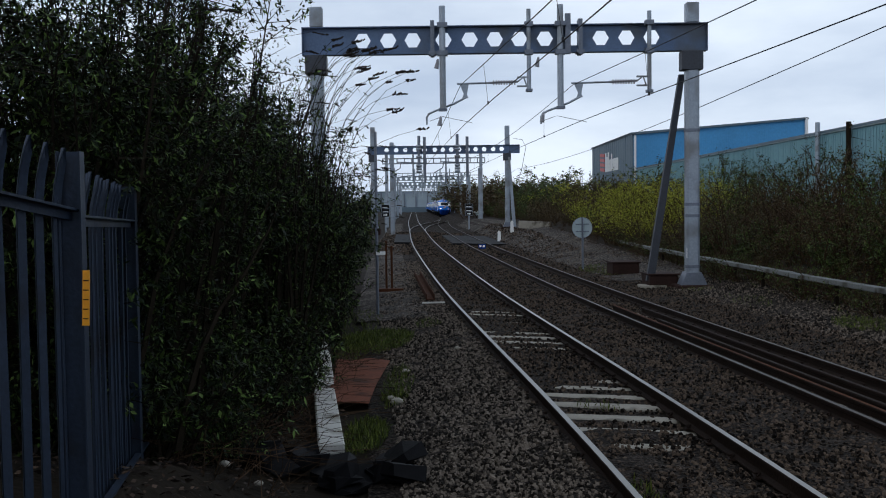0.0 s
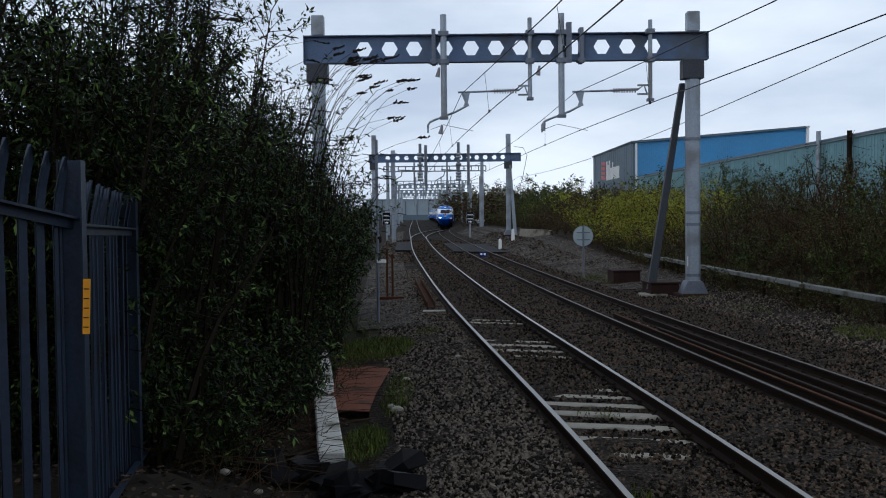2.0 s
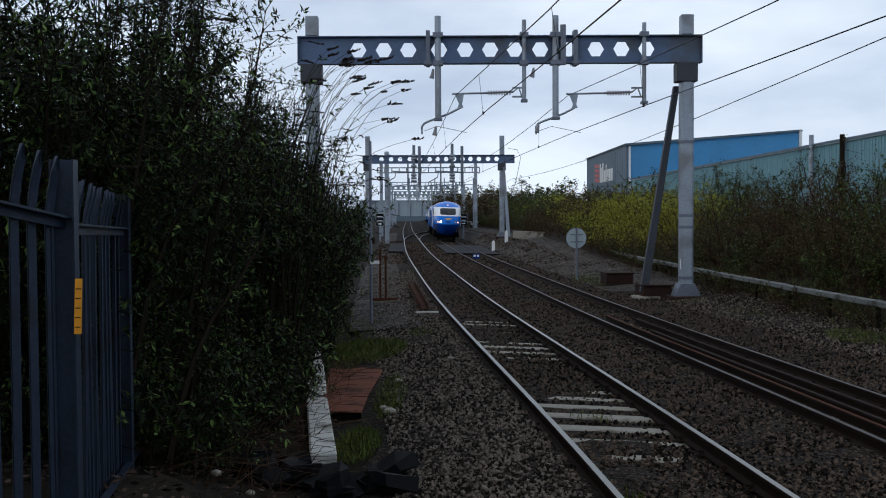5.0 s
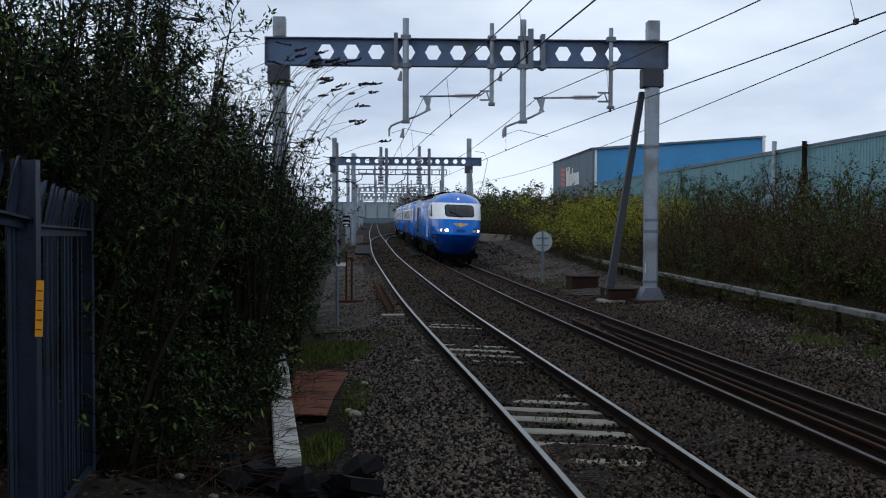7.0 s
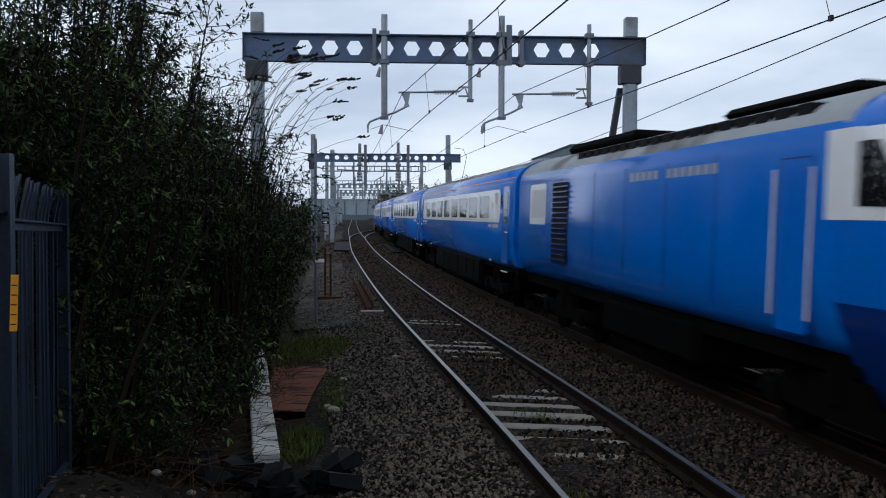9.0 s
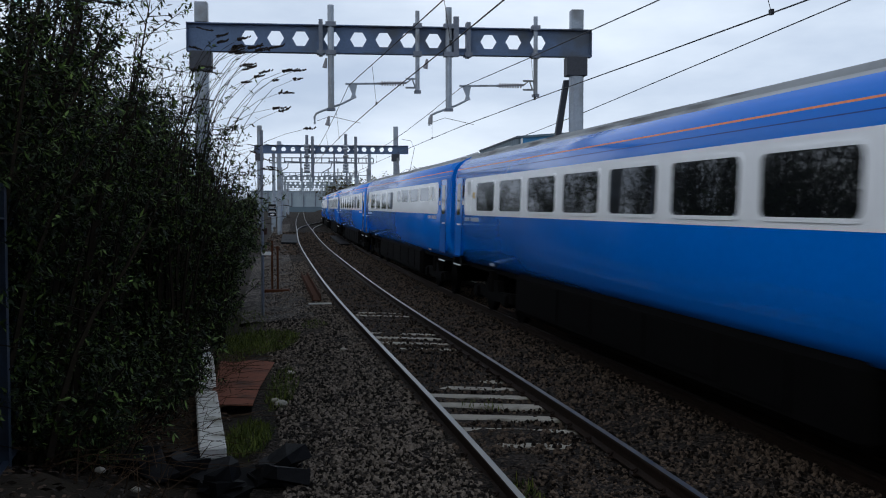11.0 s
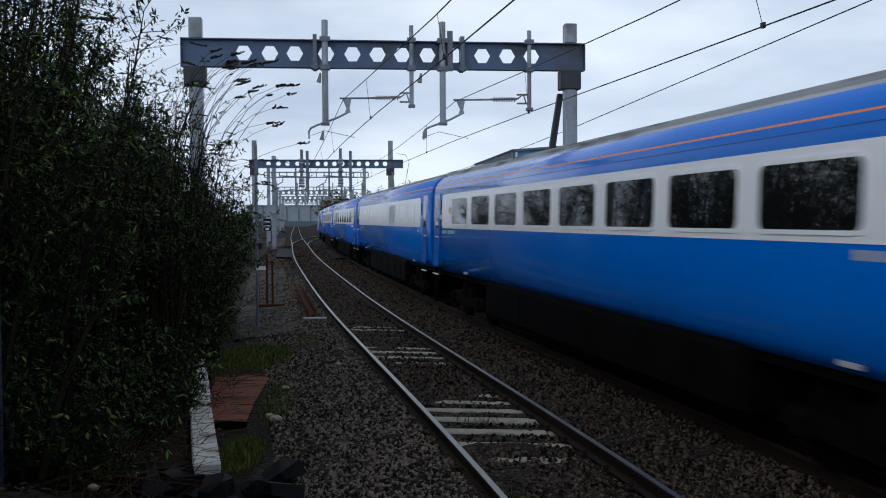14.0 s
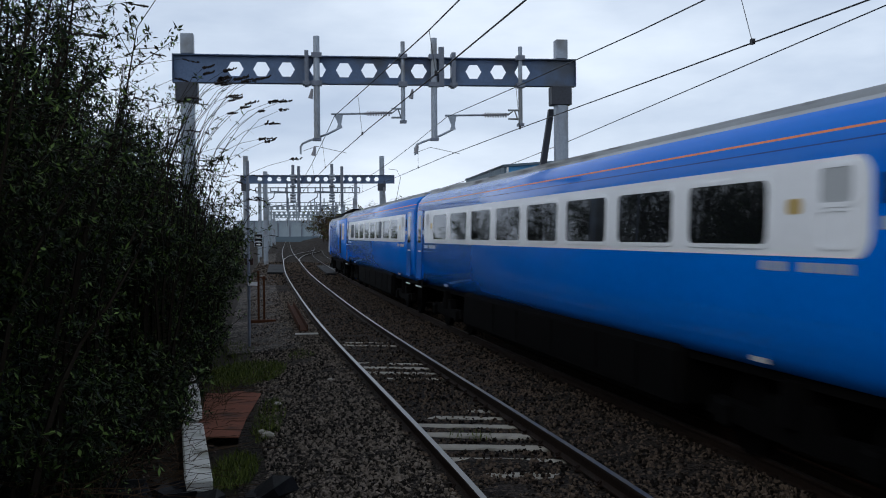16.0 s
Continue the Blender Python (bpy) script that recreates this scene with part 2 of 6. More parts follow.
M_SCRUB_LEAF = leaf_mat("bank_leaf", (0.012, 0.022, 0.006), (0.085, 0.12, 0.026))
M_LITTER = leaf_mat("fallen_leaf", (0.012, 0.008, 0.006), (0.10, 0.065, 0.045), 0.45)
M_GRASS = leaf_mat("grass_blade", (0.03, 0.045, 0.009), (0.115, 0.14, 0.025))
# blue-grey with distance haze put into the colour of the far steel
M_HAZED_STEEL = mat("haze_tinted_steel", (0.26, 0.31, 0.35), 0.6, 0.1, vary=0.1, scale=0.5, fine=4, bump=0)
M_BOX = mat("dark_red_brown_steel", (0.03, 0.016, 0.013), 0.8, vary=0.3, scale=2, fine=25, bump=0.15)
M_HAZE = mat("hazy_far_building", (0.30, 0.36, 0.40), 0.8, vary=0.1, scale=0.05, fine=0.6, bump=0)
M_FAR_WOOD = leaf_mat("far_wood", (0.05, 0.055, 0.03), (0.11, 0.115, 0.06))


# ---- mesh helpers ----
def bm_box(bm, x0, x1, y0, y1, z0, z1, bevel=0.0):
    r = bmesh.ops.create_cube(bm, size=1.0, matrix=Matrix.Translation(((x0 + x1) / 2, (y0 + y1) / 2, (z0 + z1) / 2)) @ Matrix.Diagonal((x1 - x0, y1 - y0, z1 - z0, 1)))
    if bevel:
        edges = list({e for v in r["verts"] for e in v.link_edges})
        bmesh.ops.bevel(bm, geom=edges, offset=bevel, segments=1, affect="EDGES", profile=0.5)
    return bm


def box(x0, x1, y0, y1, z0, z1, bevel=0.0):
    return bm_box(bmesh.new(), x0, x1, y0, y1, z0, z1, bevel)


def bm_tube(bm, pts, r, sides=8, r1=None, caps=True):
    """A round bar through points, its radius going from r to r1."""
    pts = [Vector(p) for p in pts]
    r1 = r if r1 is None else r1
    rings = []
    for i, p in enumerate(pts):
        d = (pts[min(i + 1, len(pts) - 1)] - pts[max(i - 1, 0)]).normalized()
        q = d.to_track_quat("Z", "Y")
        rr = r + (r1 - r) * i / max(1, len(pts) - 1)
        rings.append([bm.verts.new(p + q @ Vector((rr * math.cos(a), rr * math.sin(a), 0))) for a in (2 * math.pi * k / sides for k in range(sides))])
    for a, b in zip(rings, rings[1:]):
        for k in range(sides):
            bm.faces.new((a[k], a[(k + 1) % sides], b[(k + 1) % sides], b[k]))
    if caps:
        bm.faces.new(rings[0][::-1])
        bm.faces.new(rings[-1])
    return bm


def tube(pts, r, sides=8, r1=None):
    return bm_tube(bmesh.new(), pts, r, sides, r1)


def prism(outline, y0, y1, axis="y"):
    """A plate with an outline in two axes, between two places on the third."""
    bm = bmesh.new()
    put = {"y": lambda a, b, c: (a, c, b), "x": lambda a, b, c: (c, a, b), "z": lambda a, b, c: (a, b, c)}[axis]
    v0 = [bm.verts.new(put(a, b, y0)) for a, b in outline]
    v1 = [bm.verts.new(put(a, b, y1)) for a, b in outline]
    n = len(outline)
    bm.faces.new(v0)
    bm.faces.new(v1[::-1])
    for k in range(n):
        bm.faces.new((v0[k], v1[k], v1[(k + 1) % n], v0[(k + 1) % n]))
    bmesh.ops.recalc_face_normals(bm, faces=bm.faces)
    return bm


def rounded(x0, x1, z0, z1, r, seg=4):
    out = []
    for cx, cz, a0 in ((x1 - r, z1 - r, 0), (x0 + r, z1 - r, 90), (x0 + r, z0 + r, 180), (x1 - r, z0 + r, 270)):
        for k in range(seg + 1):
            a = radians(a0 + 90 * k / seg)
            out.append((cx + r * math.cos(a), cz + r * math.sin(a)))
    return out


def part(name, bm, material, parent, label="", smooth=False):
    me = bpy.data.meshes.new(name)
    bm.to_mesh(me)
    bm.free()
    for m in material if isinstance(material, (list, tuple)) else [material]:
        me.materials.append(m)
    if smooth:
        for p in me.polygons:
            p.use_smooth = True
    ob = new(name, me)
    ob.parent = parent
    if label:
        ob["label"] = label
    return ob


def shared(name, me, parent, m):
    ob = new(name, me)
    ob.parent = parent
    ob.matrix_basis = m
    return ob


def thing(name, bm, material, label, category, group="", kind="", m=None, smooth=False):
    ob = part(name, bm, material, None, smooth=smooth)
    if m is not None:
        ob.matrix_basis = m
    return tagged(ob, label, category, group, kind)


def empty(name, label, category, group="", kind="", m=None):
    ob = new(name)
    if m is not None:
        ob.matrix_basis = m
    return tagged(ob, label, category, group, kind)


def np_mesh(name, verts, faces, material, smooth=False):
    me = bpy.data.meshes.new(name)
    me.from_pydata(verts.tolist() if isinstance(verts, np.ndarray) else verts, [], faces.tolist() if isinstance(faces, np.ndarray) else faces)
    for m in material if isinstance(material, (list, tuple)) else [material]:
        me.materials.append(m)
    if smooth:
        me.polygons.foreach_set("use_smooth", [True] * len(me.polygons))
    return me


# ---- the line of the tracks ----
KNOT_Y = np.array([0, 8, 16, 25, 40, 60, 90, 130, 200.0])
KNOT_X = np.array([2.669, 2.251, 1.626, 0.904, -0.055, -1.148, -2.359, -3.906, -6.184])
SPACING = 3.453
SPREAD = 3.25


def gap(y):
    """The farther line's distance from the near one; it spreads beyond the foot crossing."""
    u = min(1.0, max(0.0, (y - 100) / 130))
    return SPACING + SPREAD * u * u * (3 - 2 * u)


def knot_bends():
    n = len(KNOT_Y)
    a, b = np.zeros((n, n)), np.zeros(n)
    a[0, 0] = a[-1, -1] = 1
    for i in range(1, n - 1):
        h0, h1 = KNOT_Y[i] - KNOT_Y[i - 1], KNOT_Y[i + 1] - KNOT_Y[i]
        a[i, i - 1], a[i, i], a[i, i + 1] = h0, 2 * (h0 + h1), h1
        b[i] = 6 * ((KNOT_X[i + 1] - KNOT_X[i]) / h1 - (KNOT_X[i] - KNOT_X[i - 1]) / h0)
    return np.linalg.solve(a, b)


BENDS = knot_bends()


def line_x(y):
    """x and slope of the near track's centre at y."""
    q = np.clip(y, 0, 200)
    i = np.clip(np.searchsorted(KNOT_Y, q) - 1, 0, len(KNOT_Y) - 2)
    h = KNOT_Y[i + 1] - KNOT_Y[i]
    a, c = (KNOT_Y[i + 1] - q) / h, (q - KNOT_Y[i]) / h
    x = a * KNOT_X[i] + c * KNOT_X[i + 1] + ((a**3 - a) * BENDS[i] + (c**3 - c) * BENDS[i + 1]) * h * h / 6
    d = (KNOT_X[i + 1] - KNOT_X[i]) / h + (-(3 * a * a - 1) * BENDS[i] + (3 * c * c - 1) * BENDS[i + 1]) * h / 6
    return x + d * (y - q), d


def on_line(y, lat, dz=0.0):
    """A place beside the near track's centre, on the canted plane of the rails."""
    x, d = line_x(y)
    w = math.sqrt(1 + d * d)
    return Vector((x + lat / w, y - lat * d / w, -0.033 * (min(lat, 5.5) - max(0.0, gap(y) - SPACING) * (lat > 1.5) + 0.75) + dz))


def heading(y):
    return math.degrees(-math.atan(line_x(y)[1]))


LINE_S = np.arange(-260, 460, 0.5)
FAR_PTS = np.array([on_line(y, gap(y))[:] for y in LINE_S])
FAR_LEN = np.concatenate([[0], np.cumsum(np.linalg.norm(np.diff(FAR_PTS, axis=0), axis=1))])
FAR_LEN -= np.interp(0, LINE_S, FAR_LEN)


def far_at(s):
    return Vector([np.interp(s, FAR_LEN, FAR_PTS[:, k]) for k in range(3)])


# ---- ground, ballast and tracks ----
PROFILE_LAT = np.array([-400, -60, -12, -6, -3.4, -2.3, -1.6, -0.82, -0.7, 0.7, 0.82, 1.3, 2.2, 2.64, 2.76, 4.14, 4.26, 4.8, 5.3, 6.5, 7.8, 9.2, 11, 14, 22, 60, 400.0])
PROFILE_Z = np.array([0.4, 0.4, 0.3, 0.0, -0.27, -0.21, -0.135, -0.13, -0.19, -0.24, -0.185, -0.20, -0.245, -0.255, -0.30, -0.35, -0.30, -0.325, -0.33, -0.30, -0.20, 0.02, 0.55, 1.1, 1.4, 1.2, 1.0])


def ground_z(x, y):
    lat = x - line_x(np.asarray(y, float))[0]
    z = np.interp(lat, PROFILE_LAT, PROFILE_Z)
    a, b = np.clip((10.5 - y) / 5.0, 0, 1), np.clip((-0.9 - x) / 1.3, 0, 1)
    bank = 0.85 * a * a * (3 - 2 * a) * b * b * (3 - 2 * b)
    c, d = np.clip((6.0 - y) / 4.0, 0, 1), np.clip((0.9 - lat) / 2.0, 0, 1)
    e, f = np.clip((y - 40) / 30.0, 0, 1), np.clip((lat - 5.0) / 2.2, 0, 1)
    rise = 0.75 * e * e * (3 - 2 * e) * f * f * (3 - 2 * f)
    return z + np.maximum(bank, 0.85 * c * c * (3 - 2 * c) * d) + rise


def gz(x, y):
    return float(ground_z(x, y))


def strip(lats, ys, lift, jitter, seed):
    """A sheet along the line, following the ground at a little height above it."""
    rng = np.random.default_rng(seed)
    verts = []
    for y in ys:
        for la in lats:
            p = on_line(y, la)
            verts.append((p.x, p.y, float(ground_z(p.x, p.y)) + lift + rng.normal(0, jitter)))
    n = len(lats)
    faces = [(j * n + i, j * n + i + 1, (j + 1) * n + i + 1, (j + 1) * n + i) for j in range(len(ys) - 1) for i in range(n - 1)]
    return verts, faces


def spaced(*runs):
    out = []
    for a, b, step in runs:
        out += list(np.arange(a, b, step))
    return np.array(out + [runs[-1][1]], float)


def build_ground():
    xs = spaced((-3000, -300, 300), (-300, -40, 20), (-40, -8, 2), (-8, 24, 0.6), (24, 80, 4), (80, 300, 20), (300, 3000, 300))
    ys = spaced((-1500, -100, 200), (-100, -4, 6), (-4, 70, 0.8), (70, 260, 6), (260, 800, 40), (800, 3000, 300))
    rng = np.random.default_rng(3)
    verts = []
    for y in ys:
        for x in xs:
            rough = 0.03 if (-10 < x < 26 and -4 < y < 80) else 0.0
            far = 0.0 if abs(x) < 320 else -0.5
            verts.append((x, y, float(ground_z(x, y)) - 0.04 + rng.normal(0, rough) * (1 if x > 9 or x < -2 else 0.15) + far))
    n = len(xs)
    faces = [(j * n + i, j * n + i + 1, (j + 1) * n + i + 1, (j + 1) * n + i) for j in range(len(ys) - 1) for i in range(n - 1)]
    ob = new("ground", np_mesh("ground", verts, faces, M_EARTH, True))
    tagged(ob, "bare dark earth and scrub beside the railway", "ground", kind="structure")
    lats = np.array([-2.9, -2.4, -2.0, -1.6, -1.2, -0.82, -0.7, -0.3, 0.2, 0.7, 0.82, 1.3, 1.75, 2.2, 2.64, 2.76, 3.2, 3.7, 4.14, 4.26, 4.8, 5.4, 6.0, 6.6, 7.2, 7.8, 8.4])
    v, f = strip(lats, spaced((-60, 4, 4), (4, 60, 0.35), (60, 400, 4)), 0.0, 0.012, 5)
    ob = new("ballast_bed", np_mesh("ballast_bed", v, f, M_BALLAST_BED, True))
    tagged(ob, "grey-brown crushed stone track bed", "ballast", kind="structure")
    for lats, y0, y1 in ((np.array([-3.1, -2.7, -2.2, -1.9, -1.5]), 22, 140), (np.array([5.5, 6.2, 6.9, 7.6, 8.3, 8.9]), 33, 130)):
        v, f = strip(lats, spaced((y0, 60, 0.8), (60, y1, 4)), 0.018, 0.012, 6)
        tagged(new("gravel_path", np_mesh("gravel_path", v, f, M_CESS, True)), "pale grey gravel path beside the tracks", "gravel path", kind="structure")


def rail_mesh(name, lat, ys, top_mat, side_mat, base=0.0, low=0.16):
    prof = [(-0.036, -0.012), (-0.03, 0.0), (0.03, 0.0), (0.036, -0.012), (0.034, -0.04), (0.01, -0.055), (0.01, -0.125), (0.07, -0.145), (0.07, -low), (-0.07, -low), (-0.07, -0.145), (-0.01, -0.125), (-0.01, -0.055), (-0.034, -0.04)]
    verts, faces, k = [], [], len(prof)
    for y in ys:
        la = lat(y) if callable(lat) else lat
        p, d = on_line(y, la, base), line_x(y)[1]
        w = math.sqrt(1 + d * d)
        for a, b in prof:
            verts.append((p.x + a / w, p.y - a * d / w, p.z + b))
    for j in range(len(ys) - 1):
        for i in range(k):
            faces.append((j * k + i, (j + 1) * k + i, (j + 1) * k + (i + 1) % k, j * k + (i + 1) % k))
    faces.append(tuple(range(k)))
    faces.append(tuple(range((len(ys) - 1) * k, len(ys) * k))[::-1])
    me = np_mesh(name, verts, faces, [side_mat, top_mat])
    for p in me.polygons:
        if len(p.vertices) == 4 and p.index % k in (1, 2):
            p.material_index = 1
    return me


RAIL_YS = spaced((-40, 0, 4), (0, 60, 1), (60, 200, 4), (200, 420, 20))
TOP_LAT = 0.7525


def sleeper_mesh():
    bm = bmesh.new()
    bm_box(bm, -1.25, 1.25, -0.13, 0.13, -0.2, 0.0, 0.02)
    me = bpy.data.meshes.new("sleeper")
    bm.to_mesh(me)
    bm.free()
    me.materials.append(M_CONC)
    return me


def fastening_mesh():
    bm = bmesh.new()
    bm_box(bm, -0.12, 0.12, -0.07, 0.07, 0, 0.025, 0.006)
    bm_tube(bm, [(-0.1, -0.05, 0.03), (-0.06, 0, 0.05), (-0.1, 0.05, 0.03)], 0.012, 5)
    bm_tube(bm, [(0.1, -0.05, 0.03), (0.06, 0, 0.05), (0.1, 0.05, 0.03)], 0.012, 5)
    me = bpy.data.meshes.new("rail_fastening")
    bm.to_mesh(me)
    bm.free()
    me.materials.append(M_RAIL_SIDE)
    return me


def build_tracks():
    sl, fa = sleeper_mesh(), fastening_mesh()
    for centre, dull, label in ((0.0, False, "near running line with bright worn rails on concrete sleepers"), (SPACING, True, "farther running line with rusty rails on sleepers, heads darkened for want of glint")):
        t = empty("railway_track", label, "track", "running lines", "structure")
        for side in (-1, 1):
            ob = new("rail", rail_mesh("rail", (lambda y, s=side: gap(y) + s * TOP_LAT) if dull else side * TOP_LAT, RAIL_YS, M_RAIL_TOP_NO_GLINT if dull else M_RAIL_TOP, M_RAIL_SIDE))
            ob.parent = t
        for k in range(100):
            y = 6.3 + 0.66 * k
            bare = min(1.0, math.exp(-(((y - 12.3) / 1.7) ** 2)) + 0.75 * math.exp(-(((y - 18.8) / 1.2) ** 2)) + 0.6 * math.exp(-(((y - 23) / 0.9) ** 2)))
            p = on_line(y, centre, -0.163 - 0.05 * (1 - bare))
            m = pose(p.x, p.y, p.z + 0.004 * math.sin(k * 2.3), 0, 1.9, heading(y) * -1 + math.sin(k * 5.1) * 0.4)
            shared("sleeper", sl, t, m)
            if k < 34:
                for side in (-1, 1):
                    q = on_line(y, centre + side * TOP_LAT, -0.172)
                    shared("rail_fastening", fa, t, pose(q.x, q.y, q.z, 0, 1.9, -heading(y)))
    # spare rails lying in the farther line's four-foot
    for lat, y1 in ((SPACING - 0.28, 24.0), (SPACING - 0.06, 21.0), (SPACING + 0.3, 23.5)):
        me = rail_mesh("spare_rail", lat, spaced((4, y1, 2)), M_RUST if lat < SPACING - 0.2 else M_RAIL_SIDE, M_RAIL_SIDE, -0.03, 0.15)
        tagged(new("spare_rail", me), "rust-brown loose rail lying between the running rails", "rail", "loose rails")
    # the crossover beyond the foot crossing
    t = empty("crossover_track", "distant rusty crossover rails joining both lines", "track", kind="structure")

    def blend(y):
        u = min(1, max(0, (y - 92) / 80))
        return u * u * (3 - 2 * u) * gap(y)

    for side in (-1, 1):
        ob = new("rail", rail_mesh("rail", lambda y, s=side: blend(y) + s * TOP_LAT, spaced((92, 172, 4)), M_RAIL_TOP, M_RAIL_SIDE, 0.004))
        ob.parent = t
    t = empty("foot_crossing", "dark rubber crossing panels laid between and beside the rails", "crossing", kind="structure")
    for l0, l1, m in ((-1.9, -0.83, M_BLACK), (1.9, 2.6, M_BLACK), (2.79, 4.1, M_BLACK), (4.28, 5.6, M_BLACK)):
        for y0 in (64.0, 70.0, 76.0):
            bm = bmesh.new()
            q = [on_line(y0, l0), on_line(y0, l1), on_line(y0 + 5.9, l1), on_line(y0 + 5.9, l0)]
            lo, hi = [bm.verts.new(v + Vector((0, 0, -0.2))) for v in q], [bm.verts.new(v + Vector((0, 0, -0.015))) for v in q]
            bm.faces.new(hi)
            bm.faces.new(lo[::-1])
            for k in range(4):
                bm.faces.new((lo[k], lo[(k + 1) % 4], hi[(k + 1) % 4], hi[k]))
            part("crossing_panel", bm, m, t)


def stones(count, seed, y0, y1, lat0, lat1, smin, smax, name, label, material, keep_sleepers=True):
    """Crushed stone: small uneven lumps, strewn over the bed, thinner where the sleepers show."""
    rng = np.random.default_rng(seed)
    base = np.array([[-1, -1, -1], [1, -1, -1], [1, 1, -1], [-1, 1, -1], [-1, -1, 1], [1, -1, 1], [1, 1, 1], [-1, 1, 1]], float)
    fac = np.array([[0, 3, 2, 1], [4, 5, 6, 7], [0, 1, 5, 4], [1, 2, 6, 5], [2, 3, 7, 6], [3, 0, 4, 7]])
    u = rng.random(count)
    y = y0 * (y1 / y0) ** u
    lat = lat0 + (lat1 - lat0) * rng.random(count)
    bare = 1.2 * np.exp(-(((y - 12.3) / 1.7) ** 2)) + 0.75 * np.exp(-(((y - 18.8) / 1.3) ** 2)) + 0.5 * np.exp(-(((y - 23) / 1.0) ** 2))
    inside = (np.abs(lat) < 0.7) & keep_sleepers
    on_sleeper = np.abs(((y - 6.3) / 0.66 + 0.5) % 1 - 0.5) * 0.66 < 0.19
    keep = ~(inside & on_sleeper & (rng.random(count) < np.clip(bare, 0, 0.97)))
    keep &= ~((np.abs(np.abs(lat) - TOP_LAT) < 0.1) | (np.abs(np.abs(lat - SPACING) - TOP_LAT) < 0.1))
    y, lat = y[keep], lat[keep]
    n = len(y)
    x = np.array([on_line(a, b).x for a, b in zip(y, lat)])
    yy = np.array([on_line(a, b).y for a, b in zip(y, lat)])
    z = np.array([float(ground_z(a, b)) for a, b in zip(x, yy)])
    size = (smin + (smax - smin) * rng.random(n) ** 1.6) * (1 + 0.006 * y)
    v = base[None] * (0.55 + 0.45 * rng.random((n, 8, 1))) * (0.6 + 0.4 * rng.random((n, 1, 3)))
    v[:, 4:, :2] *= 0.75
    a, b, c = (rng.random((3, n)) - 0.5) * np.array([[1.2], [1.2], [6.28]])
    ca, sa, cb, sb, cc, sc = np.cos(a), np.sin(a), np.cos(b), np.sin(b), np.cos(c), np.sin(c)
    rx = np.stack([np.stack([1 + 0 * ca, 0 * ca, 0 * ca], 1), np.stack([0 * ca, ca, -sa], 1), np.stack([0 * ca, sa, ca], 1)], 1)
    ry = np.stack([np.stack([cb, 0 * cb, sb], 1), np.stack([0 * cb, 1 + 0 * cb, 0 * cb], 1), np.stack([-sb, 0 * cb, cb], 1)], 1)
    rz = np.stack([np.stack([cc, -sc, 0 * cc], 1), np.stack([sc, cc, 0 * cc], 1), np.stack([0 * cc, 0 * cc, 1 + 0 * cc], 1)], 1)
    v = np.einsum("nij,nkj->nki", rz @ ry @ rx, v) * size[:, None, None] * 0.5
    v += np.stack([x, yy, z + size * 0.2], 1)[:, None]
    f = (fac[None] + 8 * np.arange(n)[:, None, None]).reshape(-1, 4)
    ob = new(name, np_mesh(name, v.reshape(-1, 3), f, material))
    tagged(ob, label, "ballast stones", kind="stuff")


# ---- overhead line ----
def hex_web(x0, x1, z0, z1, holes, r, t):
    """A web plate with six-sided holes, t thick."""
    bm = bmesh.new()
    zc = (z0 + z1) / 2
    cuts = [x0] + [(a + b) / 2 for a, b in zip(holes, holes[1:])] + [x1]
    for k, hx in enumerate(holes):
        a, b = cuts[k], cuts[k + 1]
        ring = [(hx + r * math.cos(radians(60 * q)), zc + r * math.sin(radians(60 * q))) for q in range(6)]
        outer = [(b, zc), (b, z1), (a, z1), (a, zc), (a, z0), (b, z0)]
        for y in (-t / 2, t / 2):
            o = [bm.verts.new((p[0], y, p[1])) for p in outer]
            h = [bm.verts.new((p[0], y, p[1])) for p in ring]
            for q in range(6):
                fc = (o[q], o[(q + 1) % 6], h[(q + 1) % 6], h[q])
                bm.faces.new(fc if y > 0 else fc[::-1])
        vs = list(bm.verts)[-24:]
        h0, h1 = vs[6:12], vs[18:24]
        for q in range(6):
            bm.faces.new((h0[q], h0[(q + 1) % 6], h1[(q + 1) % 6], h1[q]))
    bmesh.ops.remove_doubles(bm, verts=bm.verts, dist=0.0005)
    bmesh.ops.recalc_face_normals(bm, faces=bm.faces)
    return bm


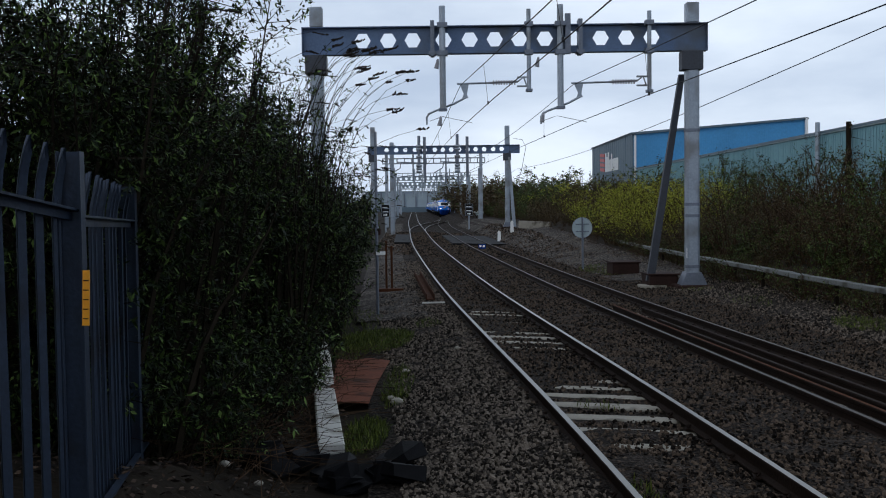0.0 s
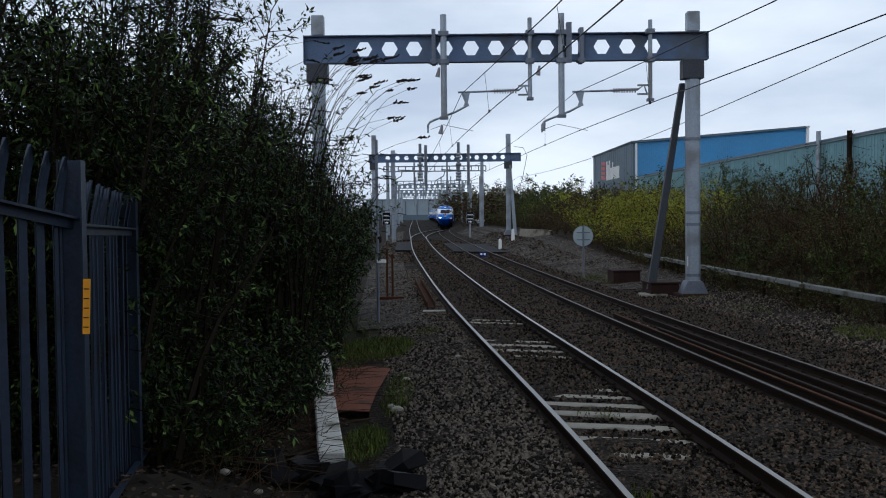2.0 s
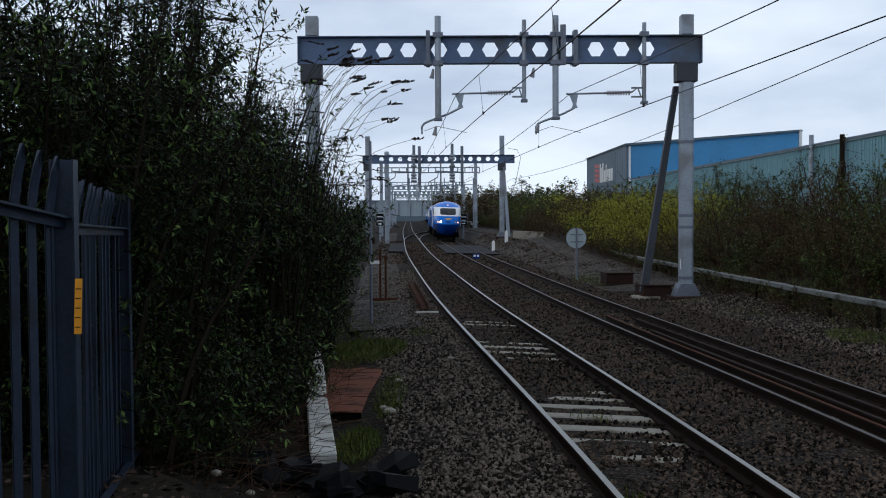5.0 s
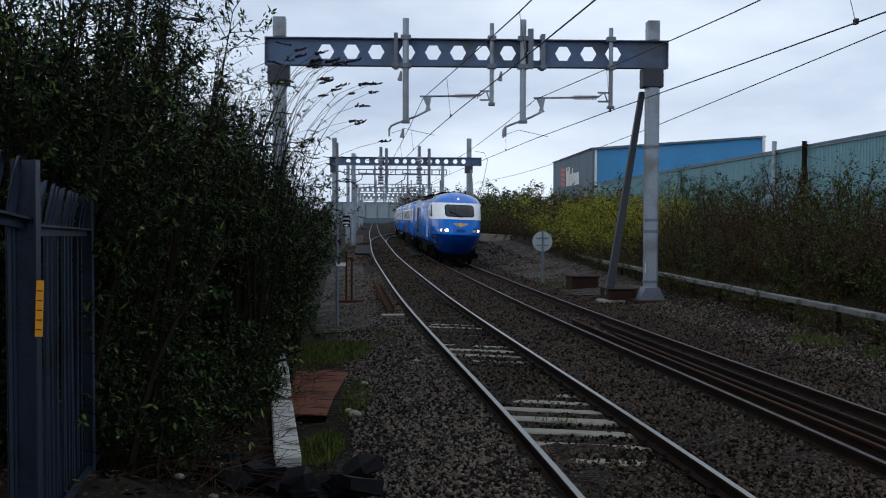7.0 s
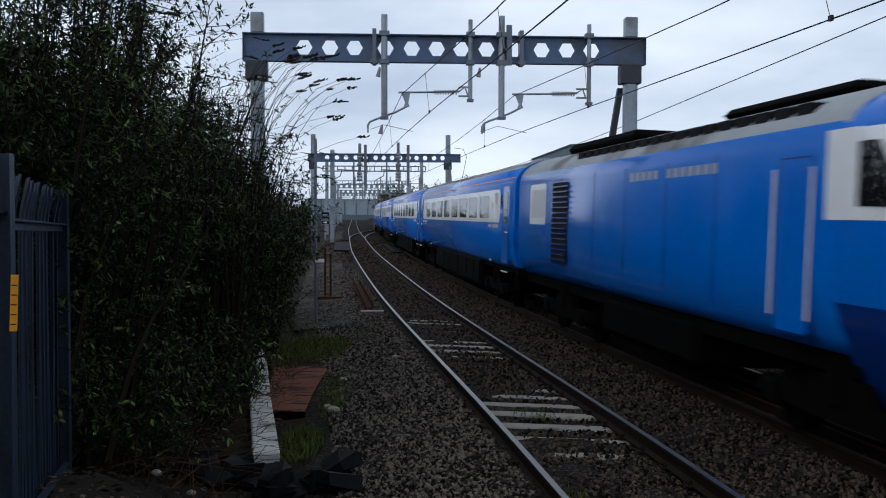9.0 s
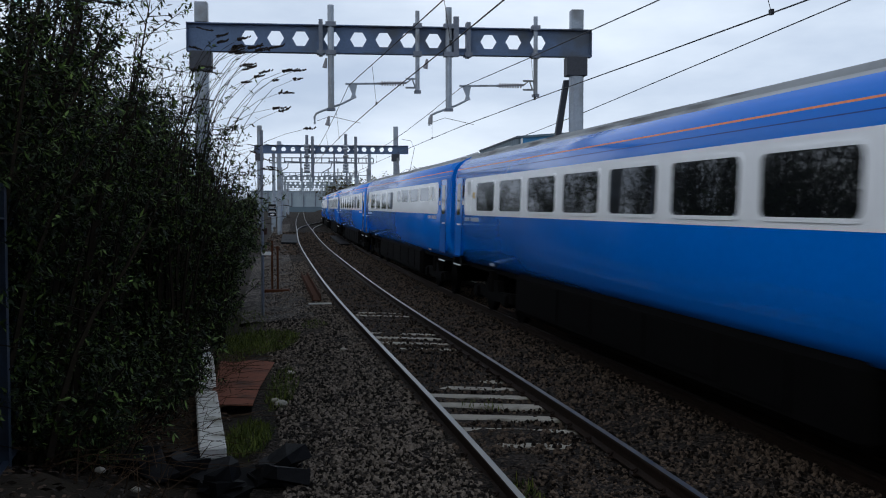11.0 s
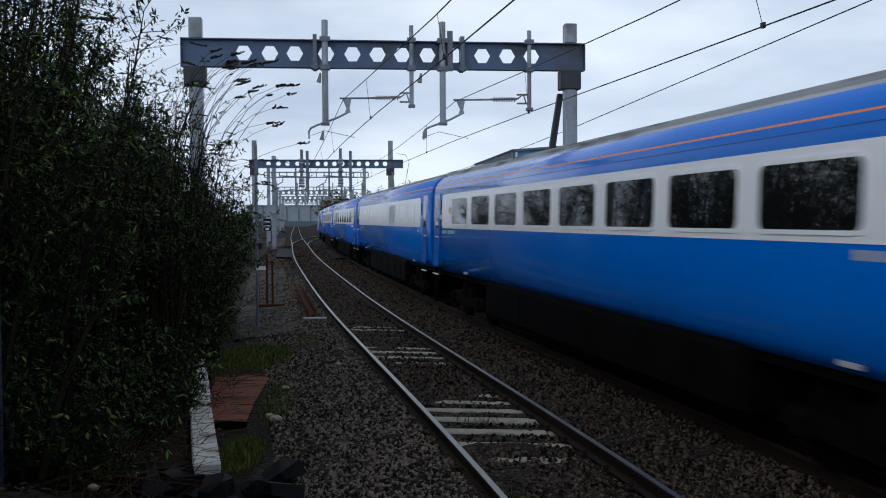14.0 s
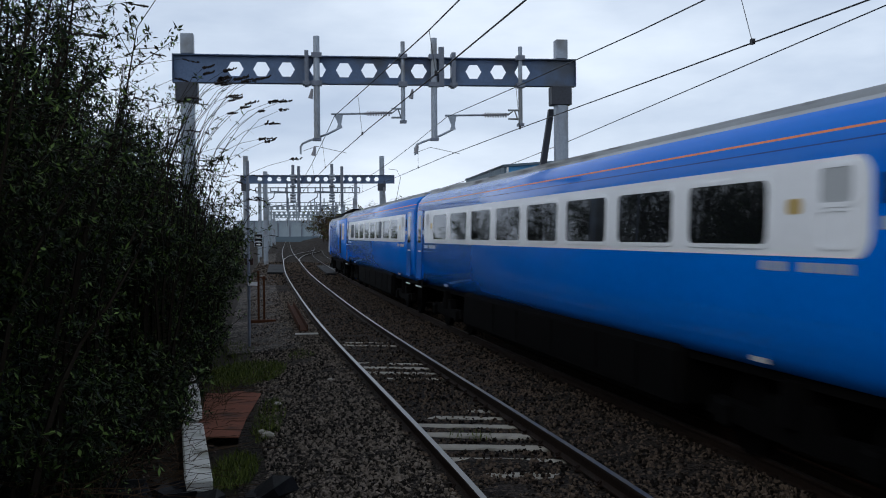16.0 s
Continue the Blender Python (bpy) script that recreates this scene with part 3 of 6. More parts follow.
def registration(parent, xa, xb, z, drop):
    """A level arm with a ribbed insulator from a drop tube, and the bent steady arm at its end."""
    part("arm", tube([(xa, -0.05, z), (xb - 1.15, -0.05, z + 0.02)], 0.03), M_GALV, parent)
    bm = tube([(xb - 1.15, -0.05, z + 0.02), (xb - 0.3, -0.05, z + 0.05)], 0.035)
    for k in range(9):
        bm_tube(bm, [(xb - 1.05 + k * 0.08, -0.05, z + 0.022), (xb - 1.02 + k * 0.08, -0.05, z + 0.024)], 0.075, 10)
    part("insulator", bm, M_INSUL, parent)
    bm = bm_box(bmesh.new(), xb - 0.32, xb, -0.09, -0.02, z - 0.12, z - 0.07)
    bm_box(bm, xb - 0.32, xb, -0.09, -0.02, z + 0.15, z + 0.2)
    bm_tube(bm, [(xb - 0.3, -0.05, z + 0.05), (xb - 0.12, -0.05, z + 0.18), (xb - 0.02, -0.05, z - 0.1)], 0.025)
    part("bracket", bm, M_GALV, parent)
    part("hanger", prism([(xa + 0.08, z), (xa + 0.36, z), (xa + 0.3, z - 0.32), (xa + 0.34, z - 0.42), (xa + 0.14, z - 0.48), (xa + 0.2, z - 0.3)], -0.07, -0.03), M_GALV, parent)
    xs = xa + 0.25
    part("steady_arm", tube([(xs, -0.05, z - 0.42), (xs - 0.35, -0.05, z - 0.6), (xs - 0.95, -0.05, z - 0.82), (xs - 1.12, -0.05, z - 0.9), (xs - 1.18, -0.05, z - 1.0), (xs - 1.18, -0.05, z - 1.22)], 0.033), M_GALV, parent)
    part("cable", tube([(xs - 1.1, -0.05, z - 1.12), (xs - 0.7, -0.06, z - 0.98), (xs + 0.2, -0.06, z - 1.18)], 0.008, 5), M_WIRE, parent)


def portal(y, x0, x1, xl, xr, ztop, depth, mast_top, holes, label, detailed=True, base=-0.4):
    """A portal across both lines: a beam with six-sided holes on two masts, and tubes hanging from it."""
    g = empty("overhead_line_portal", label, "gantry", "overhead line portals", m=pose(0, y, 0))
    zb = ztop - depth
    part("beam_web", hex_web(x0, x1, zb, ztop, holes, depth * 0.31, 0.03), M_PAINT_GREY, g, "blue-grey plate with six-sided holes")
    part("top_flange", box(x0, x1, -0.15, 0.15, ztop - 0.02, ztop + 0.012), M_PAINT_GREY, g)
    part("bottom_flange", box(x0, x1, -0.15, 0.15, zb - 0.03, zb + 0.02), M_PAINT_GREY, g)
    for x in (x0, x1):
        part("end_plate", box(x - 0.012, x + 0.012, -0.17, 0.17, zb - 0.035, ztop + 0.015), M_PAINT_GREY, g)
    for x in (xl, xr):
        m = part("mast", box(x - 0.2, x + 0.2, -0.2, 0.2, base, zb - 0.04, 0.07), M_GALV, g, "pale galvanised steel mast")
        part("mast_cap", box(x - 0.19, x + 0.19, -0.17, 0.17, ztop + 0.014, mast_top, 0.02), M_GALV, g)
        part("mast_foot", prism([(x - 0.4, base), (x + 0.4, base), (x + 0.37, base + 0.08), (x + 0.22, base + 0.4), (x - 0.22, base + 0.4), (x - 0.37, base + 0.08)], -0.3, 0.3), M_GALV_DARK, g)
        part("footing", box(x - 0.55, x + 0.55, -0.5, 0.5, base - 0.5, base + 0.02, 0.03), M_BOX, g)
        part("shoulder", box(x - 0.34, x + 0.3, -0.24, 0.24, zb - 0.62, zb - 0.034, 0.02), M_BRACE, g)
        if detailed:
            for zz in (0.55, 2.1, 2.45, 4.7):
                part("band", box(x - 0.215, x + 0.215, -0.215, 0.215, base + zz, base + zz + 0.05, 0.07), M_GALV_DARK, g)
    return g


def build_gantries():
    k = 30.3 / 1750.0
    holes = [-4.22 + (px - 545) * k for px in (650, 695, 738, 792, 838, 882, 925, 970, 1018, 1068, 1113, 1157)]
    g = portal(30.3, -4.22, 8.04, -3.8, 7.6, 7.76, 0.80, 8.38, holes, "blue-grey steel portal with holed beam on two pale masts", base=-0.2)
    part("brace", prism([(7.36, 6.3), (7.53, 6.3), (6.56, -0.1), (6.32, -0.1)], 0.55, 0.75), M_BRACE, g, "slanting dark steel brace")
    for x in (-0.28, 4.2):
        part("splice_plate", box(x - 0.06, x + 0.06, -0.2, 0.2, 6.86, 7.92), M_GALV_DARK, g)
        part("splice_lug", box(x - 0.12, x + 0.12, -0.21, 0.21, 6.9, 7.0), M_GALV_DARK, g)
    for x, r, z0, z1 in ((0.02, 0.095, 5.2, 8.32), (3.57, 0.095, 5.22, 8.32), (2.62, 0.065, 5.75, 8.2), (6.25, 0.065, 5.68, 8.1)):
        part("drop_tube", tube([(x, -0.3, z0), (x, -0.3, z1)], r, 12), M_GALV, g)
        part("clamp", box(x - r - 0.06, x + r + 0.06, -0.42, -0.15, 7.68, 7.82), M_GALV_DARK, g)
        part("clamp", box(x - r - 0.06, x + r + 0.06, -0.42, -0.15, 6.84, 6.98), M_GALV_DARK, g)
        part("tube_cap", box(x - r - 0.03, x + r + 0.03, -0.42, -0.18, z0 - 0.02, z0 + 0.06), M_GALV_DARK, g)
    part("side_channel", box(3.72, 3.88, -0.36, -0.2, 6.85, 8.05), M_GALV_DARK, g)
    registration(g, 0.45, 2.6, 6.02, 0)
    registration(g, 3.93, 6.23, 6.0, 0)
    for x, z in ((-0.17, 6.6), (2.86, 6.62), (-0.1, 4.88), (3.0, 4.95)):
        bm = tube([(x, -0.3, z - 0.14), (x + 0.02, -0.3, z - 0.05), (x + 0.04, -0.3, z + 0.06), (x + 0.05, -0.3, z + 0.14)], 0.075, 10, 0.03)
        part("weight", bm, M_INSUL, g)
    part("number_plate", box(7.38, 7.4, -0.225, -0.205, 0.65, 0.95), M_WHITE_SIGN, g)
    k2 = 80.5 / 1750.0
    h2 = [-6.1 + (px - 650) * k2 for px in (683, 700, 716, 733, 750, 768, 782, 797, 811, 826, 840, 855, 871, 886)]
    g = portal(80.5, -6.1, 6.2, -5.7, 5.2, 7.2, 0.64, 8.75, h2, "steel portal with six-sided holes, farther along the line", False, base=0.55)
    part("brace", prism([(5.25, 6.2), (5.4, 6.2), (5.85, 0.4), (5.55, 0.4)], -0.5, -0.3), M_GALV, g)
    for x, z0, z1 in ((-1.95, 5.3, 8.0), (-1.5, 4.6, 7.9), (1.15, 5.3, 8.1), (1.95, 4.6, 7.9)):
        part("drop_tube", tube([(x, -0.3, z0), (x, -0.3, z1)], 0.12, 8), M_GALV_DARK, g)
    for x in (-1.5, 1.95):
        part("arm", tube([(x - 2.2, -0.3, 5.9), (x, -0.3, 5.8)], 0.05, 6), M_GALV_DARK, g)
        part("steady_arm", tube([(x - 1.9, -0.3, 5.85), (x - 2.0, -0.3, 5.4), (x - 2.7, -0.3, 5.0), (x - 2.75, -0.3, 4.75)], 0.045, 6), M_GALV_DARK, g)
    for x in (-1.95, 1.15):
        for z in (5.1, 5.35, 5.6, 6.3, 6.9, 7.15):
            part("coil", tube([(x - 0.22, -0.35, z), (x + 0.22, -0.35, z)], 0.11, 8), M_GALV, g)
    # far portals: ladder beams, smaller with distance, haze coloured in from 150 m
    for y, z, w0, w1, kind in ((124, 7.6, -7.6, 5.2, 1), (170, 7.3, -9.0, 4.6, 1), (205, 7.6, -10.5, 4.2, 0), (245, 7.4, -11.8, 3.6, 0), (290, 7.5, -13.0, 3.0, 0), (340, 7.4, -15.5, 1.5, 1), (390, 7.4, -18, 0.5, 0)):
        steel = M_GALV_DARK if y < 150 else M_HAZED_STEEL
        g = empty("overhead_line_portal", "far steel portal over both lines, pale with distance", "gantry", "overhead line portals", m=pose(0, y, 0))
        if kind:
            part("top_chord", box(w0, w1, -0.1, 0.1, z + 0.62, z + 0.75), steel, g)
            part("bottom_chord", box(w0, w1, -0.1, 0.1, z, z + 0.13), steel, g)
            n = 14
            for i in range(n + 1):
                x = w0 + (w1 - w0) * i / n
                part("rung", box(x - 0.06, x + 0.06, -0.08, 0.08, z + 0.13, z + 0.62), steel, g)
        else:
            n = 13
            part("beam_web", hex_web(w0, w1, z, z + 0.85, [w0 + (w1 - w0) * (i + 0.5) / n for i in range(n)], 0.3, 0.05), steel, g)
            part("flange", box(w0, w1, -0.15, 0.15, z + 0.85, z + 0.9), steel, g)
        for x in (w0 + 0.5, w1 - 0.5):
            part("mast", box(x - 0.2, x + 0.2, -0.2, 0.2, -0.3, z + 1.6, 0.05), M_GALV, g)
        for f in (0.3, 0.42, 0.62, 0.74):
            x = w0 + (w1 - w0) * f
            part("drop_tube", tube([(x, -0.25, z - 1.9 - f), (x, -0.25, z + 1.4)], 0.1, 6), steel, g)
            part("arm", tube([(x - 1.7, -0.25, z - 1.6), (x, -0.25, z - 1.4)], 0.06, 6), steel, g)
    # masts from 150 m on carry the haze in their colour too
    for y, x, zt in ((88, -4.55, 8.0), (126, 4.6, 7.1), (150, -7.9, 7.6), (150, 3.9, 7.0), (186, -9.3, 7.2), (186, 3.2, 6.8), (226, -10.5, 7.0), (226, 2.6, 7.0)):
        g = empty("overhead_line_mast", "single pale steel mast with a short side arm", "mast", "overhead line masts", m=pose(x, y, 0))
        part("post", box(-0.19, 0.19, -0.19, 0.19, -0.4, zt, 0.05), M_GALV if y < 150 else M_HAZED_STEEL, g)
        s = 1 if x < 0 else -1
        part("arm", tube([(0, 0, zt - 0.9), (s * 2.2, 0, zt - 0.9)], 0.05, 6), M_GALV if y < 150 else M_HAZED_STEEL, g)
        part("stay", tube([(0, 0, zt - 0.2), (s * 2.2, 0, zt - 0.95)], 0.03, 6), M_GALV if y < 150 else M_HAZED_STEEL, g)


def wire(name, pts, r, label):
    return thing(name, tube(pts, r, 5), M_WIRE, label, "wire", "overhead wires")


def build_wires():
    stations = [-30, 30.3, 80.5, 124, 170, 205, 245, 290, 340, 390]
    for centre, stagger in ((0.0, 0.12), (SPACING, 0.03)):
        con, mes = [], []
        for a, b in zip(stations, stations[1:]):
            n = 8 if b < 100 else 4
            for i in range(n):
                u = i / n
                y = a + (b - a) * u
                p = on_line(y, (gap(y) if centre else 0) + stagger)
                con.append((p.x + (0.011 * max(0.0, 30.3 - y) if centre else 0), p.y, 4.78))
                mes.append((p.x - (0.1 if centre == 0 else 0), p.y, 5.98 - (0.70 if centre == 0 else 0.54) * 4 * u * (1 - u)))
        wire("contact_wire", con, 0.011, "dark contact wire strung over the line")
        wire("catenary_wire", mes, 0.011, "dark sagging catenary wire over the line")
        cs, ms = np.array(con), np.array(mes)
        for y in (12.2, 22.5, 36, 46, 56, 66, 76) if centre else (-15, 0, 15, 24, 36, 43, 55, 67):
            c = [float(np.interp(y, cs[:, 1], cs[:, k])) for k in range(3)]
            q = [float(np.interp(y, ms[:, 1], ms[:, k])) for k in range(3)]
            if q[2] - c[2] > 0.2:
                wire("dropper", [c, q], 0.005, "thin dropper between contact and catenary wire")
                thing("wire_clip", box(c[0] - 0.02, c[0] + 0.02, c[1] - 0.04, c[1] + 0.04, c[2] - 0.02, c[2] + 0.05), M_WIRE, "small dark clip on the contact wire", "clip", "wire clips")
    for z0, x_off in ((5.25, 8.0), (6.35, 8.0)):
        pts = []
        for a, b, xa, xb in ((-30, 30.3, 10.6, 7.6), (30.3, 80.5, 7.6, 5.7), (80.5, 124, 5.7, 4.7), (124, 245, 4.7, 3.0)):
            for i in range(8):
                u = i / 8
                pts.append((xa + (xb - xa) * u + 0.3, a + (b - a) * u, z0 + (0.034 * (30.3 - (a + (b - a) * u)) if b < 40 else -0.3 * 4 * u * (1 - u))))
        if z0 < 6:
            wire("return_wire", pts, 0.012, "dark return wire along the masts")
    wire("return_wire", [(-4.2 - 0.03 * y * (y > 30), y, 6.2 - 0.4 * math.sin(max(0, (y - 30) / 50) * math.pi)) for y in range(30, 86, 5)], 0.01, "thin dark wire along the far masts")
    wire("jumper_cable", [(5.7, 80.3, 7.7), (6.4, 80.2, 7.6), (6.7, 80.2, 7.0), (6.3, 80.2, 5.0), (5.8, 80.2, 3.6)], 0.02, "loose dark cable hanging from the mast")


# ---- buildings ----
def build_buildings():
    g = empty("warehouse", "large warehouse with dark grey and blue ribbed cladding", "building")
    part("side_wall", prism([(151, -1), (191, -1), (191, 13.2), (151, 13.0)], 28.7, 29.0, "x"), M_CLAD_GREY, g, "dark grey ribbed cladding")
    part("end_wall", prism([(29.0, -1), (55.2, -1), (55.2, 14.85), (29.0, 12.75)], 151, 151.4), M_CLAD_BLUE, g, "faded blue ribbed cladding")
    for i in range(20):
        y = 152.0 + i * 2.0
        part("cladding_seam", box(28.66, 28.7, y, y + 0.12, 3, 13.0), M_CLAD_GREY, g)
    bm = bmesh.new()
    for i in range(81):
        x = 29.2 + i * 0.32
        bm_box(bm, x, x + 0.08, 150.95, 151.0, 6, 12.65 + (x - 29) * 0.08)
    part("cladding_ribs", bm, M_CLAD_BLUE, g)
    part("roof", prism([(28.5, 12.95), (55.4, 14.95), (55.4, 15.1), (28.5, 13.1)], 150.8, 191.2), M_CLAD_GREY, g)
    part("verge_trim", prism([(28.7, 12.75), (55.5, 14.8), (55.5, 15.0), (28.7, 12.95)], 150.6, 150.85), M_CLAD_GREY, g)
    part("corner_trim", box(29.05, 29.35, 150.7, 150.95, 2, 12.7), M_WHITE_SIGN, g, "white corner flashing")
    part("corner_trim", box(55.0, 55.4, 150.6, 150.95, 2, 15.0), M_WHITE_SIGN, g, "white corner flashing")
    # sign: slanted red bars and pale upright bars, brand shapes only
    for k in range(4):
        z = 8.0 + k * 0.85
        part("sign_bar", prism([(175.8, z), (180.6, z + 0.3), (180.6, z + 0.85), (175.8, z + 0.55)], 28.55, 28.65, "x"), M_RED_SIGN, g)
    for y, w, h in ((174.9, 0.9, 3.3), (173.5, 0.8, 2.6), (172.2, 0.9, 3.3), (170.6, 1.3, 2.0), (168.7, 0.6, 2.9), (167.4, 1.2, 2.0), (165.6, 1.4, 2.0), (163.6, 1.4, 2.0)):
        part("sign_letter_bar", box(28.55, 28.65, y - w, y, 7.9, 7.9 + h), M_WHITE_SIGN, g)
    g = empty("industrial_shed", "long low shed with grey-green ribbed cladding behind scrub", "building")
    part("side_wall", box(27.0, 27.3, 28, 138, -0.5, 7.05), M_CLAD_GREEN, g)
    part("eaves_trim", box(26.85, 27.0, 27.8, 138.2, 7.05, 7.22), M_DISC, g)
    part("end_wall", prism([(27.0, -0.5), (62, -0.5), (62, 9.4), (27.0, 7.05)], 137.7, 138.0), M_CLAD_GREEN, g)
    part("roof", prism([(26.8, 7.12), (62, 9.5), (62, 9.65), (26.8, 7.28)], 27.8, 138.1), M_CLAD_GREY, g)
    bm = bmesh.new()
    for i in range(270):
        y = 28.2 + i * 0.4
        bm_box(bm, 26.95, 27.0, y, y + 0.12, 0.4, 6.95)
    part("cladding_ribs", bm, M_CLAD_GREEN, g)
    for y, z1, m in ((70.5, 7.9, M_GALV), (65.1, 7.5, M_LEAF_LIME)):
        thing("flue_pipe", tube([(26.6, y, 0.3), (26.6, y, z1), ], 0.17, 10), M_GALV if m is M_GALV else M_EARTH, "upright pipe against the shed wall", "pipe")
    # the end of the vista
    g = empty("far_building", "pale grey hall and bridge far down the line", "building")
    part("wall", box(-34, 6, 428, 440, -1, 8.4), M_HAZE, g)
    part("roof", box(-34.5, 6.5, 427.5, 441, 8.4, 8.9), M_CLAD_GREY, g)
    for x in range(-32, 6, 5):
        part("pier", box(x - 0.25, x + 0.25, 427.4, 428, -1, 8.4), M_GALV_DARK, g)
    part("base_wall", box(-34, 6, 426.8, 427.4, -1, 2.0), M_CLAD_GREY, g)


build_ground()
build_tracks()
stones(52000, 11, 7.2, 50, -0.9, 6.6, 0.026, 0.06, "ballast_stones", "loose grey and brown crushed stones around the rails", M_STONE)
stones(24000, 12, 7.2, 44, -2.6, -0.88, 0.024, 0.058, "cess_stones", "loose paler grey stones on the path beside the track", M_STONE_PALE)
stones(9000, 14, 50, 95, -3.0, 7.6, 0.05, 0.1, "ballast_stones", "loose crushed stones farther along the rails", M_STONE)
stones(14000, 13, 12, 60, 6.2, 8.9, 0.028, 0.06, "cess_stones", "loose paler grey stones at the foot of the bank", M_STONE_PALE)
build_gantries()
build_wires()
build_buildings()


# ---- the train ----
HALF = [(1.14, 1.06), (1.25, 1.22), (1.325, 1.45), (1.36, 1.72), (1.37, 2.0), (1.37, 3.08), (1.36, 3.2), (1.334, 3.305), (1.326, 3.328), (1.26, 3.44), (1.13, 3.56), (0.98, 3.64), (0.85, 3.70), (0.45, 3.80), (0.0, 3.83)]


def body_shell(y0, y1, top_from=3.55):
    bm = bmesh.new()
    prof = [(-a, b) for a, b in HALF] + [(a, b) for a, b in HALF[-2::-1]]
    rings = [[bm.verts.new((a, y, b)) for a, b in prof] for y in (y0, y0 + 0.06, y1 - 0.06, y1)]
    for ring, f in ((rings[0], 0.975), (rings[-1], 0.975)):
        for v in ring:
            v.co.x *= f
            v.co.z = 1.1 + (v.co.z - 1.1) * 0.985
    n = len(prof)
    for a, b in zip(rings, rings[1:]):
        for k in range(n - 1):
            f = bm.faces.new((a[k], b[k], b[k + 1], a[k + 1]))
            z = (prof[k][1] + prof[k + 1][1]) / 2
            f.material_index = 1 if 3.31 < z < 3.32 else (2 if z > top_from else 0)
            f.smooth = True
        bm.faces.new((a[0], a[n - 1], b[n - 1], b[0]))
    bm.faces.new(rings[0])
    bm.faces.new(rings[-1][::-1])
    bmesh.ops.recalc_face_normals(bm, faces=bm.faces)
    return bm


def side_plate(s, y0, y1, z0, z1, r, x0, x1):
    return prism(rounded(y0, y1, z0, z1, r), s * x0, s * x1, "x")


def frame_ring(s, y0, y1, z0, z1, r, w, x0, x1):
    """A thin raised rim round an opening."""
    bm = bmesh.new()
    o, i = rounded(y0 - w, y1 + w, z0 - w, z1 + w, r + w), rounded(y0, y1, z0, z1, r)
    n = len(o)
    v = {(k, q): [bm.verts.new((s * x, a, b)) for a, b in ring] for k, ring in (("o", o), ("i", i)) for q, x in ((0, x0), (1, x1))}
    for k in range(n):
        j = (k + 1) % n
        bm.faces.new((v["o", 1][k], v["o", 1][j], v["i", 1][j], v["i", 1][k]))
        bm.faces.new((v["o", 0][k], v["o", 1][k], v["o", 1][j], v["o", 0][j]))
        bm.faces.new((v["i", 0][k], v["i", 0][j], v["i", 1][j], v["i", 1][k]))
    bmesh.ops.recalc_face_normals(bm, faces=bm.faces)
    return bm


def window(parent, s, y0, y1, z0, z1, glass=None, r=0.09):
    w = part("window", side_plate(s, y0, y1, z0, z1, r, 1.374, 1.3805), glass or M_GLASS, parent, "dark tinted flush pane" if glass is None else "pale frosted pane")
    part("frame", frame_ring(s, y0, y1, z0, z1, r, 0.045, 1.372, 1.388), M_WHITE, w)
    return w


def bogie(parent, yc):
    b = part("bogie", box(-1.05, 1.05, yc - 0.3, yc + 0.3, 0.45, 0.8, 0.04), M_UNDER, parent, "dirty black steel bogie")
    for s in (-1, 1):
        part("side_frame", prism([(yc - 1.75, 0.42), (yc - 1.6, 0.62), (yc - 0.6, 0.58), (yc - 0.45, 0.8), (yc + 0.45, 0.8), (yc + 0.6, 0.58), (yc + 1.6, 0.62), (yc + 1.75, 0.42), (yc + 0.5, 0.36), (yc - 0.5, 0.36)], s * 1.0, s * 1.14, "x"), M_UNDER, b)
        part("spring", tube([(s * 1.0, yc, 0.55), (s * 1.0, yc, 1.0)], 0.22, 10), M_UNDER, b)
        for o in (-1.3, 1.3):
            part("axle_box", box(s * 1.07 - 0.14, s * 1.07 + 0.14, yc + o - 0.16, yc + o + 0.16, 0.32, 0.6, 0.04), M_UNDER, b)
            part("wheel", tube([(s * 0.7, yc + o, 0.457), (s * 0.83, yc + o, 0.457)], 0.455, 24), M_UNDER, b)
    for o in (-1.3, 1.3):
        part("axle", tube([(-0.75, yc + o, 0.457), (0.75, yc + o, 0.457)], 0.09, 8), M_UNDER, b)


